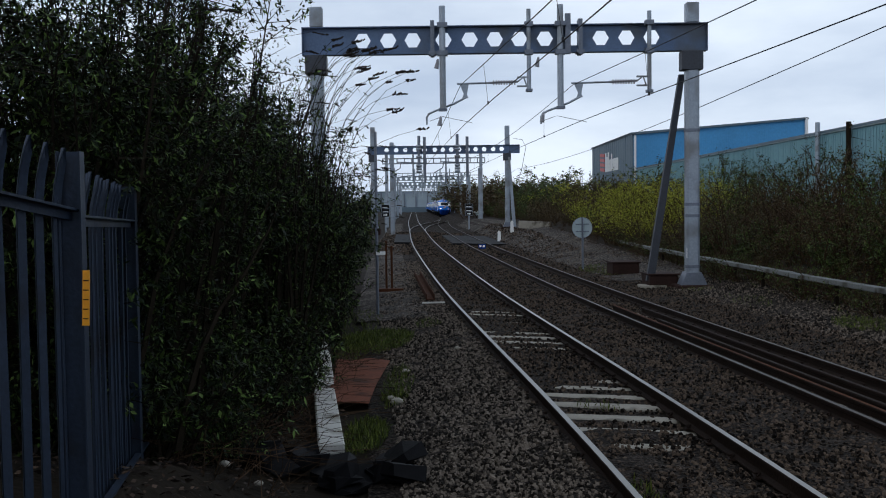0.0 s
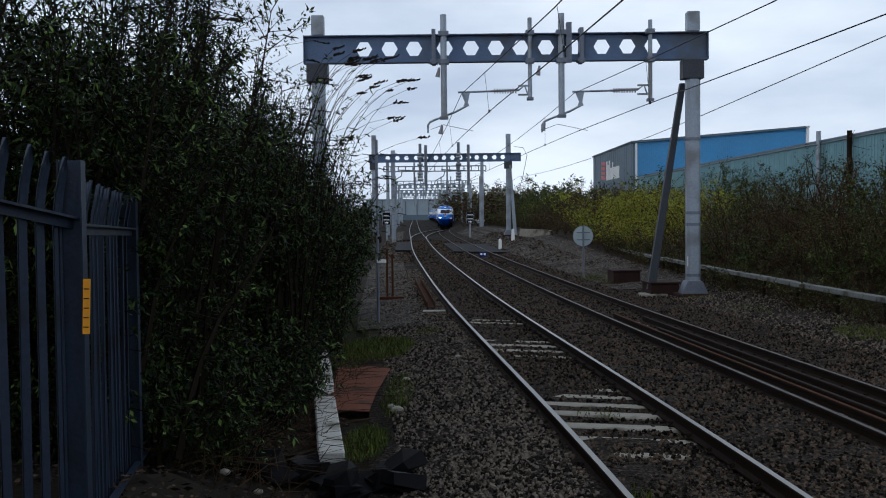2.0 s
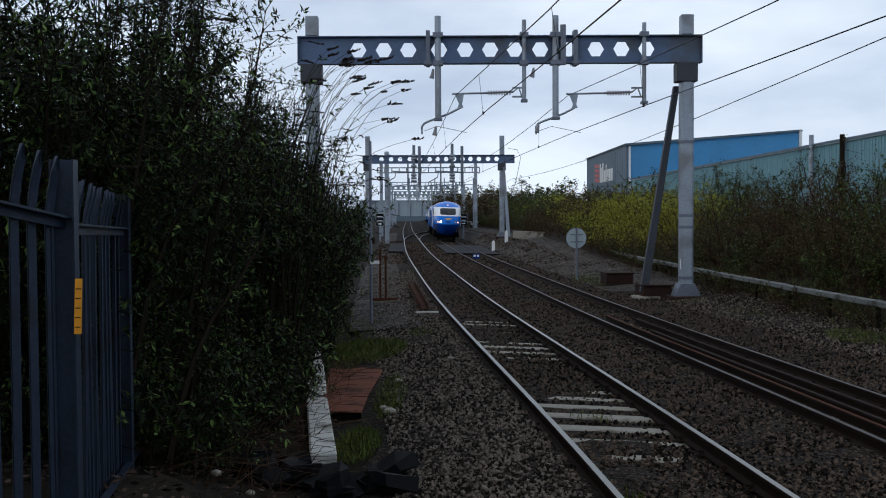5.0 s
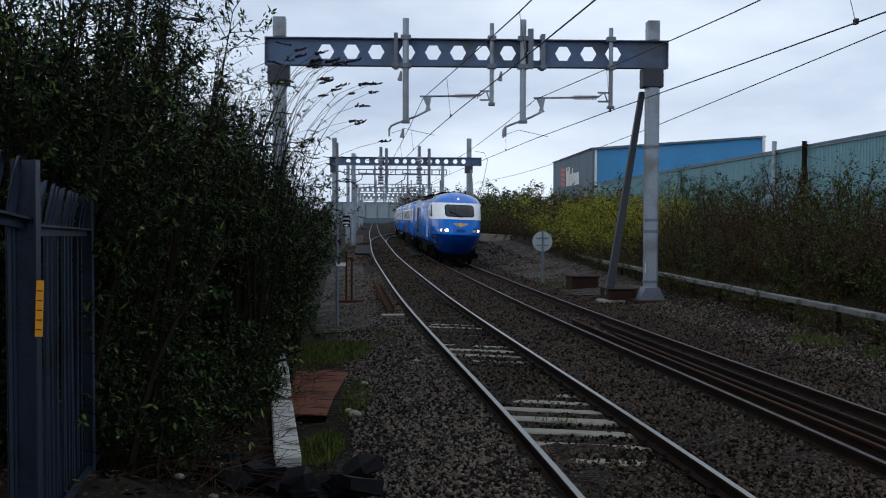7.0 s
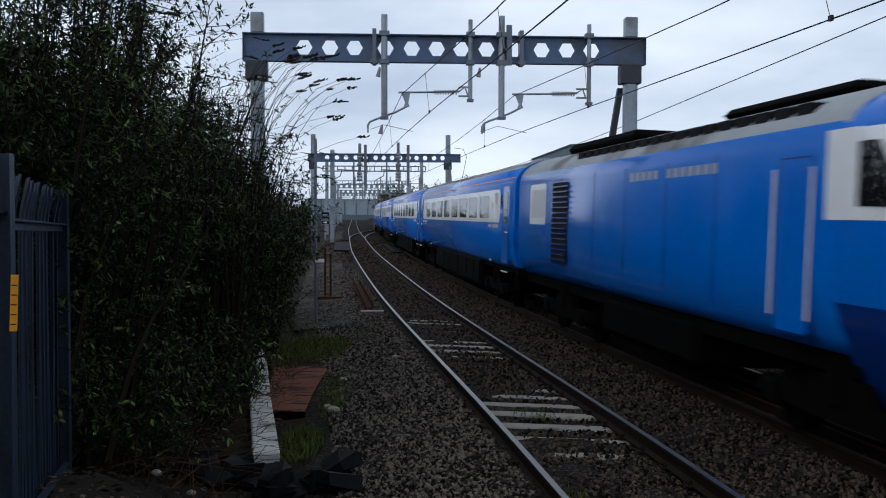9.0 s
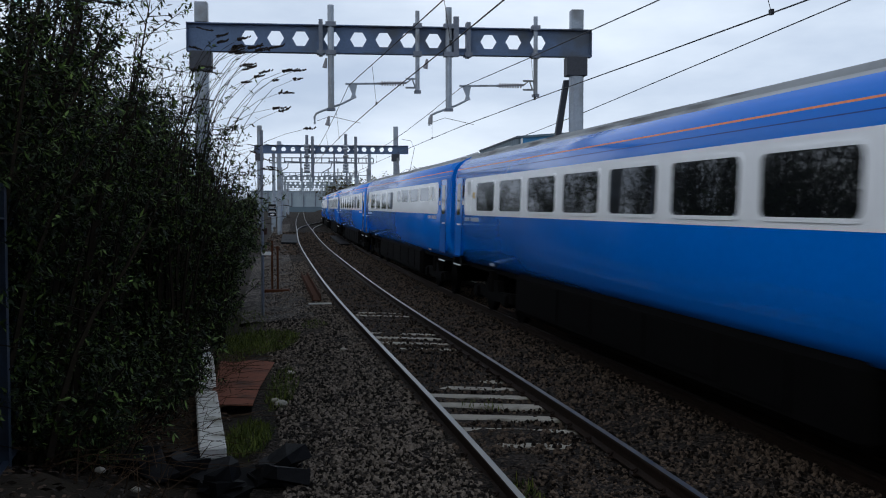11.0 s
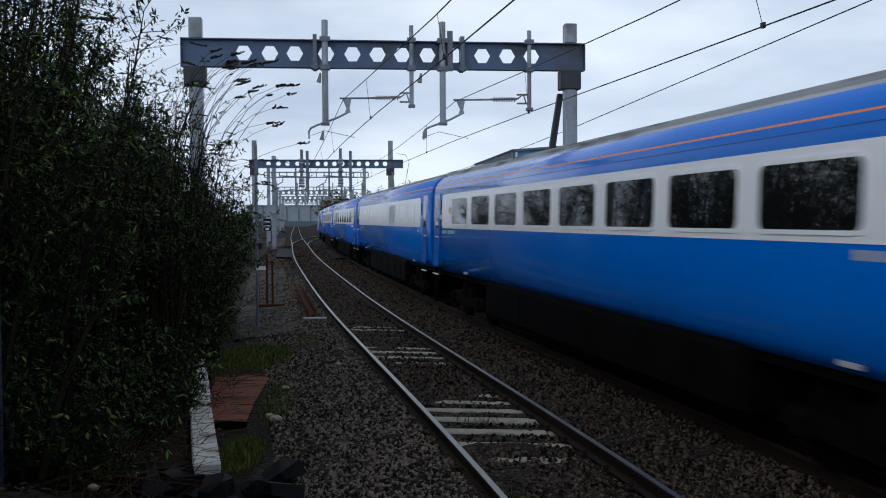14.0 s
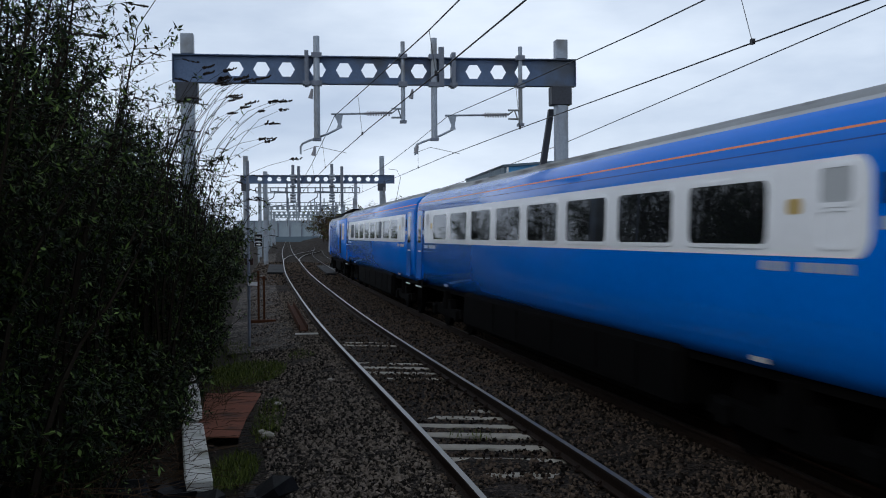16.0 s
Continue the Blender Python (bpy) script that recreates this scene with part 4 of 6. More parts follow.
def coach(kind, toilet_front, toilet_rear):
    """A coach, its leading end towards -y. Kinds: saloon, buffet, kitchen."""
    labels = {"saloon": "blue passenger coach with a white window band", "buffet": "blue buffet coach with shallow windows in its white band", "kitchen": "blue kitchen coach with a blank white band and one window"}
    c = empty("railway_coach", labels[kind], "train coach", "coaches of the train")
    part("body", body_shell(-11.28, 11.28), [M_BLUE, M_ORANGE, M_ROOF], c, "blue coach shell with an orange line under a grey roof")
    part("underframe", box(-1.1, 1.1, -10.9, 10.9, 0.95, 1.12), M_UNDER, c)
    part("equipment_case", box(-1.24, 1.24, -5.7, 5.7, 0.3, 1.12, 0.1), M_UNDER, c, "dirty black underfloor case")
    for k, (a, b) in enumerate(((-4.5, -3.2), (-3.0, -1.2), (-0.9, 0.9), (1.2, 2.6), (2.9, 4.7))):
        part("equipment_cover", box(-1.255, -1.235, a, b, 0.45 + 0.03 * (k % 2), 1.0), M_UNDER, c)
    for yc in (-8.0, 8.0):
        bogie(c, yc)
    for e in (-1, 1):
        part("gangway", prism([(-0.75, 1.05), (0.75, 1.05), (0.78, 3.1), (0.55, 3.4), (-0.55, 3.4), (-0.78, 3.1)], e * 11.28, e * 11.46), M_BLACK, c, "black rubber gangway")
        part("buffer_beam", box(-1.2, 1.2, min(e * 11.0, e * 11.3), max(e * 11.0, e * 11.3), 0.9, 1.12), M_UNDER, c)
        part("roof_rim", prism([(a * 0.985, b) for a, b in [(-p, q) for p, q in HALF[3:]] + [(p, q) for p, q in HALF[-2:2:-1]]], e * 11.2, e * 11.34), M_BLUE, c)
    for k, y in enumerate((-9.2, -6.0, -2.2, 1.8, 5.6, 9.3)):
        part("roof_vent", box(-0.42, 0.42, y - 0.5, y + 0.5, 3.74, 3.865, 0.04), M_ROOF, c, "low grey roof vent")
    for x, z in ((-0.98, 3.64), (-0.66, 3.755), (-0.3, 3.82), (0.3, 3.82), (0.66, 3.755), (0.98, 3.64)):
        part("roof_rib", box(x - 0.018, x + 0.018, -11.2, 11.2, z - 0.03, z + 0.035), M_ROOF, c)
    for y in (-9.9, 9.9):
        part("roof_hatch", box(-0.6, 0.6, y - 0.7, y + 0.7, 3.66, 3.85, 0.06), M_ROOF, c)
    for s in (-1, 1):
        part("window_band", side_plate(s, -9.5, 10.1, 2.20, 3.07, 0.2, 1.36, 1.375), M_WHITE, c, "white painted window band")
        part("rain_strip", box(min(s * 1.34, s * 1.36), max(s * 1.34, s * 1.36), -11.2, 11.2, 3.2, 3.212), M_BLUE_DARK, c)
        if kind == "saloon":
            for k in range(8):
                y = 8.78 - 2.14 * k
                window(c, s, y - 1.7, y, 2.31, 2.93)
        elif kind == "buffet":
            for k in range(4):
                y = 8.8 - 2.15 * k
                window(c, s, y - 1.72, y, 2.31, 2.93)
            window(c, s, -1.43, -0.76, 2.55, 2.95)
            for k in range(3):
                y = -1.93 - 2.14 * k
                window(c, s, y - 1.72, y, 2.56, 2.95)
            window(c, s, -8.9, -8.4, 2.56, 2.95)
        else:
            window(c, s, -3.58, -1.9, 2.31, 2.93, M_FROST)
            for d0, d1, z0, z1 in ((16.1, 17.7, 2.3, 2.92), (18.2, 19.8, 2.3, 2.92), (10.9, 12.7, 2.3, 2.92), (9.7, 10.3, 2.3, 2.92), (7.0, 7.9, 2.55, 2.9), (4.4, 5.7, 2.7, 2.92), (2.3, 3.8, 2.7, 2.92)):
                part("blank_panel", frame_ring(s, 11.5 - d1, 11.5 - d0, z0, z1, 0.06, 0.025, 1.372, 1.384), M_WHITE, c)
        for e, has in ((-1, toilet_front), (1, toilet_rear)):
            if has and kind != "kitchen":
                a, b = (-9.25, -8.78) if e < 0 else (9.35, 9.8)
                window(c, s, a, b, 2.68, 2.98, M_FROST, 0.05)
                part("blank_panel", frame_ring(s, a, b, 2.3, 2.6, 0.05, 0.03, 1.372, 1.384), M_WHITE, c)
            yc = -8.36 if e < 0 else 9.07
            if kind != "kitchen":
                part("emblem", prism([(yc + 0.13 * math.cos(q), 2.66 + 0.1 * math.sin(q) * (1 + 0.3 * math.cos(2 * q))) for q in (2 * math.pi * i / 14 for i in range(14))], s * 1.374, s * 1.379, "x"), M_GOLD, c, "small gold crest")
            bm = bmesh.new()
            for k in range(9):
                if k == 5 or (kind == "kitchen" and k > 1):
                    continue
                y = (-9.2 if e < 0 else 8.6) + k * 0.17
                bm_box(bm, min(s * 1.369, s * 1.374), max(s * 1.369, s * 1.374), y - 0.06, y + 0.06, 2.06, 2.15)
            tagged(part("lettering", bm, M_FROST, c, "pale row of unreadable letters"), kind="stuff")
            a, b = (-10.75, -9.95) if e < 0 else (10.4, 11.15)
            d = part("door", side_plate(s, a, b, 1.2, 3.1, 0.08, 1.30, 1.372), M_BLUE, c, "blue slam door")
            part("seam", frame_ring(s, a, b, 1.2, 3.1, 0.08, 0.02, 1.368, 1.374), M_BLUE_DARK, d)
            part("pane", side_plate(s, a + 0.18, b - 0.18, 2.2, 2.97, 0.06, 1.373, 1.378), M_GLASS, d)
            part("handle", box(min(s * 1.372, s * 1.4), max(s * 1.372, s * 1.4), a + 0.1, a + 0.4, 1.95, 1.985), M_WHITE_SIGN, d)
            part("step", box(min(s * 1.1, s * 1.36), max(s * 1.1, s * 1.36), a, b, 0.97, 0.99), M_UNDER, c, "dark foot step")
            part("step_edge", box(min(s * 1.36, s * 1.385), max(s * 1.36, s * 1.385), a, b, 0.965, 0.995), M_WHITE_SIGN, c, "white painted step edge")
            yl = -9.72 if e < 0 else 10.25
            part("door_light", box(min(s * 1.37, s * 1.385), max(s * 1.37, s * 1.385), yl - 0.07, yl + 0.07, 2.65, 2.9), M_BLACK, c)
            part("data_panel", box(min(s * 1.37, s * 1.375), max(s * 1.37, s * 1.375), yl - 0.09, yl + 0.09, 2.44, 2.55), M_FROST, c)
            yr = -7.6 if e < 0 else 7.6
            part("reflector", box(min(s * 1.24, s * 1.262), max(s * 1.24, s * 1.262), yr - 0.17, yr + 0.17, 1.13, 1.18), M_FROST, c, "pale jacking mark")
    return c


NOSE_Z = [0.55, 0.75, 1.05, 1.35, 1.58, 1.62, 1.9, 2.15, 2.34, 2.37, 2.5, 2.75, 3.0, 3.24, 3.28, 3.42, 3.57, 3.69, 3.77, 3.83]
NOSE_REACH = [2.55, 2.85, 3.2, 3.42, 3.52, 3.52, 3.42, 3.28, 3.14, 3.12, 3.0, 2.74, 2.42, 2.06, 1.98, 1.66, 1.22, 0.8, 0.45, 0.1]
NOSE_HALF = [0.82, 0.98, 1.14, 1.28, 1.34, 1.345, 1.365, 1.37, 1.37, 1.37, 1.37, 1.365, 1.35, 1.32, 1.31, 1.22, 1.02, 0.77, 0.5, 0.2]


def nose_point(a, reach, half):
    """A place on the cab's rounded plan outline: the sides draw in towards a flat front with round corners."""
    sx, cy = math.sin(a), max(0.0, math.cos(a))
    return half * math.copysign(abs(sx) ** 0.62, sx) * (1 - 0.13 * cy), -5.4 - reach * cy ** 0.66


def power_nose():
    """The cab: rounded plan sections stacked from the skirt to the roof."""
    bm = bmesh.new()
    us = [-1 + 2 * k / 36 for k in range(37)]
    rings = []
    for z, r, h in zip(NOSE_Z, NOSE_REACH, NOSE_HALF):
        rings.append([bm.verts.new((*nose_point(math.pi / 2 * u, r, h), z)) for u in us])
    for j, (a, b) in enumerate(zip(rings, rings[1:])):
        z = (NOSE_Z[j] + NOSE_Z[j + 1]) / 2
        for k in range(len(us) - 1):
            f = bm.faces.new((a[k], a[k + 1], b[k + 1], b[k]))
            f.smooth = True
            # below 1.6 m the skirt's shading is put into a darker blue
            f.material_index = 1 if z < 1.6 else (2 if 2.36 < z < 3.26 else 0)
    bm.faces.new(rings[-1])
    bmesh.ops.recalc_face_normals(bm, faces=bm.faces)
    return bm


def nose_y(z, x):
    """The cab front's place along the car at a height and half-width."""
    r, h = float(np.interp(z, NOSE_Z, NOSE_REACH)), float(np.interp(z, NOSE_Z, NOSE_HALF))
    plan = [nose_point(math.pi / 2 * k / 60, r, h) for k in range(61)]
    return float(np.interp(abs(x), [p[0] for p in plan], [p[1] for p in plan]))


def nose_patch(x0, x1, z0, z1, lift, r=0.0, nx=14, nz=8):
    """A patch lying on the cab front, lifted off it."""
    bm = bmesh.new()
    grid = []
    for j in range(nz + 1):
        z = z0 + (z1 - z0) * j / nz
        row = []
        for i in range(nx + 1):
            x = x0 + (x1 - x0) * i / nx
            if r:
                dz = max(0.0, r - min(z - z0, z1 - z))
                x += (1 if i < nx / 2 else -1) * (r - math.sqrt(max(0, r * r - dz * dz))) * abs(2 * i / nx - 1)
            row.append(bm.verts.new((x, nose_y(z, x) - lift, z + lift * 0.5)))
        grid.append(row)
    for a, b in zip(grid, grid[1:]):
        for i in range(nx):
            bm.faces.new((a[i], a[i + 1], b[i + 1], b[i])).smooth = True
    return bm


def power_car():
    c = empty("power_car", "blue streamlined diesel power car with a white cab band", "locomotive", "power cars of the train")
    part("body", body_shell(-5.45, 8.75, 3.36), [M_BLUE, M_BLUE, M_ROOF], c, "blue power car shell")
    part("cab", power_nose(), [M_BLUE, M_BLUE_DARK, M_WHITE], c, "rounded blue cab front with a white band")
    part("underframe", box(-1.1, 1.1, -5.5, 8.6, 0.85, 1.13), M_UNDER, c)
    part("fuel_tank", box(-1.15, 1.15, -1.6, 2.6, 0.35, 1.0, 0.1), M_UNDER, c)
    part("snow_plough", prism([(-0.75, 0.28), (0.75, 0.28), (0.9, 0.6), (-0.9, 0.6)], -7.9, -7.4), M_UNDER, c)
    bogie(c, -5.15)
    bogie(c, 5.15)
    part("windscreen", nose_patch(-0.72, 0.72, 2.53, 3.1, 0.02, 0.1), M_GLASS, c, "dark cab windscreen")
    part("screen_rubber", nose_patch(-0.765, 0.765, 2.495, 3.135, 0.011, 0.12), M_BLACK, c)
    part("wiper", tube([(0.05, nose_y(2.53, 0.0) - 0.06, 2.53), (-0.52, nose_y(2.76, 0.52) - 0.06, 2.77)], 0.022, 6), M_BLACK, c)
    part("wiper_base", tube([(-0.2, nose_y(2.54, 0.2) - 0.05, 2.54), (0.12, nose_y(2.5, 0.1) - 0.05, 2.5)], 0.03, 6), M_BLACK, c)
    for sgn in (-1, 1):
        for k, (z, ln) in enumerate(((2.16, 0.4), (2.12, 0.36), (2.08, 0.3), (2.04, 0.22))):
            lo, hi = sorted((sgn * 0.08, sgn * ln))
            part("crest_feather", nose_patch(lo, hi, z - 0.016, z + 0.01, 0.012, 0.01, 6, 3), M_GOLD, c, "gold wing of the crest")
    part("crest_shield", nose_patch(-0.1, 0.1, 1.97, 2.2, 0.02, 0.08), M_GOLD, c, "gold crest shield")
    part("horn_grille", nose_patch(-0.22, 0.22, 1.72, 1.86, 0.012, 0.06), M_BLUE_DARK, c)
    for x, m in ((-0.95, M_LAMP_DIM), (-0.71, M_LAMP), (0.71, M_FROST), (0.95, M_LAMP_DIM)):
        y = nose_y(1.8, x)
        part("headlamp", tube([(x, y + 0.06, 1.8), (x, y - 0.075, 1.8)], 0.09 if m is M_LAMP else 0.08, 16), m, c)
        part("lamp_rim", tube([(x, y + 0.06, 1.8), (x, y - 0.06, 1.8)], 0.118, 16), M_BLUE_DARK, c)
    y = nose_y(3.44, 0)
    part("top_lamp", tube([(0, y + 0.1, 3.44), (0, y - 0.04, 3.44)], 0.06, 12), M_LAMP_DIM, c)
    for s in (-1, 1):
        part("cab_side_window", prism([(-6.5, 2.5), (-5.75, 2.5), (-5.6, 3.1), (-6.0, 3.1)], s * 1.30, s * 1.366, "x"), M_GLASS, c)
        part("cab_band", side_plate(s, -5.75, -5.2, 2.37, 3.24, 0.02, 1.34, 1.374), M_WHITE, c)
        for y in (-5.0, -4.2):
            part("handrail", tube([(s * 1.41, y, 1.35), (s * 1.41, y, 2.9)], 0.018, 6), M_WHITE_SIGN, c)
        d = part("cab_door", side_plate(s, -4.95, -4.25, 1.2, 3.0, 0.05, 1.33, 1.377), M_BLUE, c)
        part("seam", frame_ring(s, -4.95, -4.25, 1.2, 3.0, 0.05, 0.02, 1.369, 1.374), M_BLUE_DARK, d)
        g = part("side_grille", side_plate(s, 4.3, 5.5, 1.45, 3.05, 0.03, 1.36, 1.376), M_BLACK, c, "black louvred grille")
        for k in range(15):
            z = 1.5 + k * 0.104
            part("louvre", box(min(s * 1.376, s * 1.40), max(s * 1.376, s * 1.40), 4.33, 5.47, z, z + 0.03), M_BLUE_DARK, g)
        part("guard_band", side_plate(s, 6.1, 7.5, 2.2, 3.07, 0.08, 1.36, 1.376), M_WHITE, c, "white panel with slats")
        for k in range(6):
            y = 6.2 + k * 0.2
            part("slat", box(min(s * 1.376, s * 1.384), max(s * 1.376, s * 1.384), y, y + 0.07, 2.35, 2.95), M_FROST, c)
        for y in (-2.6, -0.9, 0.9, 2.6):
            part("panel_seam", box(min(s * 1.368, s * 1.374), max(s * 1.368, s * 1.374), y, y + 0.02, 1.35, 3.15), M_BLUE_DARK, c)
        bm = bmesh.new()
        for k in range(13):
            if k != 7:
                bm_box(bm, min(s * 1.369, s * 1.374), max(s * 1.369, s * 1.374), -2.6 + k * 0.26, -2.44 + k * 0.26, 2.93, 3.06)
        tagged(part("lettering", bm, M_FROST, c, "pale row of unreadable letters"), kind="stuff")
        bm = bmesh.new()
        for k in range(18):
            bm_box(bm, min(s * 0.8, s * 1.22), max(s * 0.8, s * 1.22), -4.6 + k * 0.5, -4.22 + k * 0.5, 3.40, 3.60)
        part("roof_grille", bm, M_BLACK, c, "black cooling grilles along the roof edge")
    part("exhaust_hood", box(-0.75, 0.75, -4.6, -1.2, 3.7, 3.88, 0.1), M_UNDER, c)
    part("radiator_cowl", box(-0.9, 0.9, 2.0, 6.2, 3.66, 3.9, 0.1), M_UNDER, c)
    part("gangway", prism([(-0.75, 1.05), (0.75, 1.05), (0.78, 3.1), (-0.78, 3.1)], 8.75, 8.9), M_BLACK, c)
    return c


def build_train():
    """The vehicles in running order, each with its centre's place along the line at the clip's start."""
    start = 17.25 + 23 * 9
    cars = [(power_car(), start - 8.95, False)]
    kinds = [("saloon", 1, 1), ("saloon", 1, 1), ("buffet", 0, 1), ("saloon", 1, 1), ("saloon", 0, 0), ("kitchen", 0, 0), ("saloon", 1, 1), ("saloon", 1, 1)]
    made = {}
    for k, key in enumerate(kinds):
        if key in made:
            ob = copy_thing(made[key], Matrix())
        else:
            ob = made[key] = coach(*key)
        cars.append((ob, start + 11.5 + 23 * k, False))
    rear = copy_thing(cars[0][0], Matrix())
    cars.append((rear, start + 23 * 8 + 8.95, True))
    return cars


SPEED = 22.3
TRAIN = build_train()


def motions():
    for ob, s0, turned in TRAIN:
        reach = 5.15 if "power" in ob.name else 8.0
        rows = []
        for k in range(33):
            t = k * 0.5
            s = s0 - SPEED * t
            a, b = far_at(s - reach), far_at(s + reach)
            mid, d = (a + b) / 2, b - a
            rz = math.degrees(math.atan2(-d.x, d.y))
            rows.append((t, pose(mid.x, mid.y, mid.z, 0, 1.9, rz) @ (pose(0, 0, 0, 0, 0, 180) if turned else Matrix())))
        walk(ob, rows)


# ---- plants ----
def ribbon(points, r0, r1, sides=4):
    """A thin tapering stem as arrays of points and faces."""
    pts = np.asarray(points)
    n = len(pts)
    d = np.gradient(pts, axis=0)
    d /= np.linalg.norm(d, axis=1)[:, None] + 1e-9
    a = np.cross(d, np.array([0.31, 0.87, 0.2]))
    a /= np.linalg.norm(a, axis=1)[:, None] + 1e-9
    b = np.cross(d, a)
    r = np.linspace(r0, r1, n)[:, None]
    rings = [pts + r * (a * math.cos(q) + b * math.sin(q)) for q in (2 * math.pi * k / sides for k in range(sides))]
    v = np.stack(rings, 1).reshape(-1, 3)
    f = [(j * sides + i, j * sides + (i + 1) % sides, (j + 1) * sides + (i + 1) % sides, (j + 1) * sides + i) for j in range(n - 1) for i in range(sides)]
    return v, np.array(f)


def gather(pieces):
    vs, fs, o = [], [], 0
    for v, f in pieces:
        vs.append(v)
        fs.append(f + o)
        o += len(v)
    return np.concatenate(vs), np.concatenate(fs)


def leaves_at(pts, dirs, rng, length, width, droop=0.35, wild=0.85):
    """Pointed leaves, each of two bent triangles pairs, growing from points along directions."""
    n = len(pts)
    d = dirs + rng.normal(0, wild, (n, 3))
    d[:, 2] -= droop * rng.random(n)
    d /= np.linalg.norm(d, axis=1)[:, None] + 1e-9
    up = rng.normal(0, 0.5, (n, 3)) + np.array([0, 0, 1.0])
    s = np.cross(d, up)
    s /= np.linalg.norm(s, axis=1)[:, None] + 1e-9
    h = np.cross(s, d)
    ln = length * (0.5 + 0.8 * rng.random(n))[:, None]
    wd = width * (0.6 + 0.7 * rng.random(n))[:, None]
    v = np.stack([pts, pts + d * ln * 0.45 + s * wd - h * ln * 0.06, pts + d * ln - h * ln * 0.16, pts + d * ln * 0.45 - s * wd - h * ln * 0.06], 1)
    f = np.stack([np.array([0, 1, 2, 3])] * n) + 4 * np.arange(n)[:, None]
    return v.reshape(-1, 3), f


def shrub(name, label, seed, high, wide, stems, twigs, per_twig, leaf, leaf_mat_, twig_mat, heads=0, spread=1.0, bare=0.0, whorl=0, category="bush", group="", m=None):
    rng = np.random.default_rng(seed)
    wood, lp, ld, tips, wp, wd = [], [], [], [], [], []
    for k in range(stems):
        az = rng.random() * 6.283
        out = wide * spread * math.sqrt(rng.random())
        hh = high * (0.62 + 0.38 * rng.random()) * (1 - 0.28 * (out / max(wide, 0.01)) ** 2)
        b0 = np.array([math.cos(az), math.sin(az), 0]) * out * 0.35 + np.append(rng.normal(0, wide * 0.1, 2), 0)
        t = np.linspace(0, 1, 7)[:, None]
        way = np.array([math.cos(az + rng.normal(0, 0.4)), math.sin(az + rng.normal(0, 0.4)), 0])
        stem = b0 + way * out * 0.75 * t**1.5 + np.array([0, 0, 1]) * hh * (t - 0.1 * t**3) + np.cumsum(rng.normal(0, 0.03 * wide, (7, 3)), 0) * (t > 0)
        wood.append(ribbon(stem, 0.012 + 0.005 * high, 0.004))
        tips.append((stem[-1], stem[-1] - stem[-2]))
        for q in range(twigs):
            u = 0.12 + 0.88 * rng.random() ** 0.8
            i = min(5, int(u * 6))
            p = stem[i] + (stem[i + 1] - stem[i]) * (u * 6 - i)
            d = way * rng.normal(0.35, 0.5) + rng.normal(0, 0.6, 3) + np.array([0, 0, 0.5])
            d /= np.linalg.norm(d) + 1e-9
            ln = (0.25 + 0.5 * rng.random()) * wide * 0.55
            tw = p + d * ln * np.linspace(0, 1, 4)[:, None] + np.array([0, 0, -0.12]) * ln * (np.linspace(0, 1, 4)[:, None] ** 2)
            wood.append(ribbon(tw[[0, 3]], 0.006, 0.002, 3))
            if rng.random() < bare:
                continue
            w = rng.random(per_twig) ** 0.7
            lp.append(p + d * ln * w[:, None] + rng.normal(0, 0.025, (per_twig, 3)))
            ld.append(np.tile(d * 0.6, (per_twig, 1)))
            if whorl:
                a, ring = np.cross(d, (0.3, 0.5, 0.81)), np.arange(whorl) * 2.4
                a /= np.linalg.norm(a) + 1e-9
                b = np.cross(d, a)
                wp.append(p + d * ln + rng.normal(0, 0.008, (whorl, 3)))
                wd.append(a * np.cos(ring)[:, None] + b * np.sin(ring)[:, None] + d * (0.25 + 0.9 * np.arange(whorl) / whorl)[:, None])
    g = empty(name, label, category, group, m=m)
    v, f = gather(wood)
    ob = new("branchwork", np_mesh("branchwork", v, f, twig_mat))
    ob.parent = g
    ob["kind"] = "stuff"
    if lp:
        v, f = leaves_at(np.concatenate(lp), np.concatenate(ld), rng, leaf, leaf * 0.18)
        ob = new("crown", np_mesh("crown", v, f, leaf_mat_))
        ob.parent = g
        ob["kind"] = "stuff"
    if wp:
        v, f = leaves_at(np.concatenate(wp), np.concatenate(wd), rng, leaf * 1.2, leaf * 0.19, 0.3, 0.22)
        ob = new("shoot_foliage", np_mesh("shoot_foliage", v, f, M_LEAF_YOUNG))
        ob.parent = g
        ob["label"], ob["kind"] = "paler whorls of new leaves at the shoot tips", "stuff"
    if heads:
        pieces = []
        for k in range(heads):
            p, d = tips[int(rng.integers(len(tips)))]
            d = d / (np.linalg.norm(d) + 1e-9)
            side = np.append(rng.normal(0.5, 0.6, 2), 0)
            end = p + d * 0.5 + side * 0.5
            arc = np.stack([p, p + d * 0.35 + side * 0.12, end, end + side * 0.15 - np.array([0, 0, 0.03])])
            pieces.append(ribbon(arc[:3], 0.005, 0.003, 3))
            n = 9
            line = arc[2] + (arc[3] - arc[2]) * np.linspace(0, 1, n)[:, None] + rng.normal(0, 0.006, (n, 3))
            for a, b in zip(line[:-1], line[1:]):
                pieces.append(ribbon(np.stack([a, b]), 0.012 * rng.random() + 0.007, 0.006, 4))
        v, f = gather(pieces)
        ob = new("dry_bloom", np_mesh("dry_bloom", v, f, M_SEED))
        ob.parent = g
        ob["label"], ob["kind"] = "dark dried seed heads on arching stalks", "stuff"
    return g


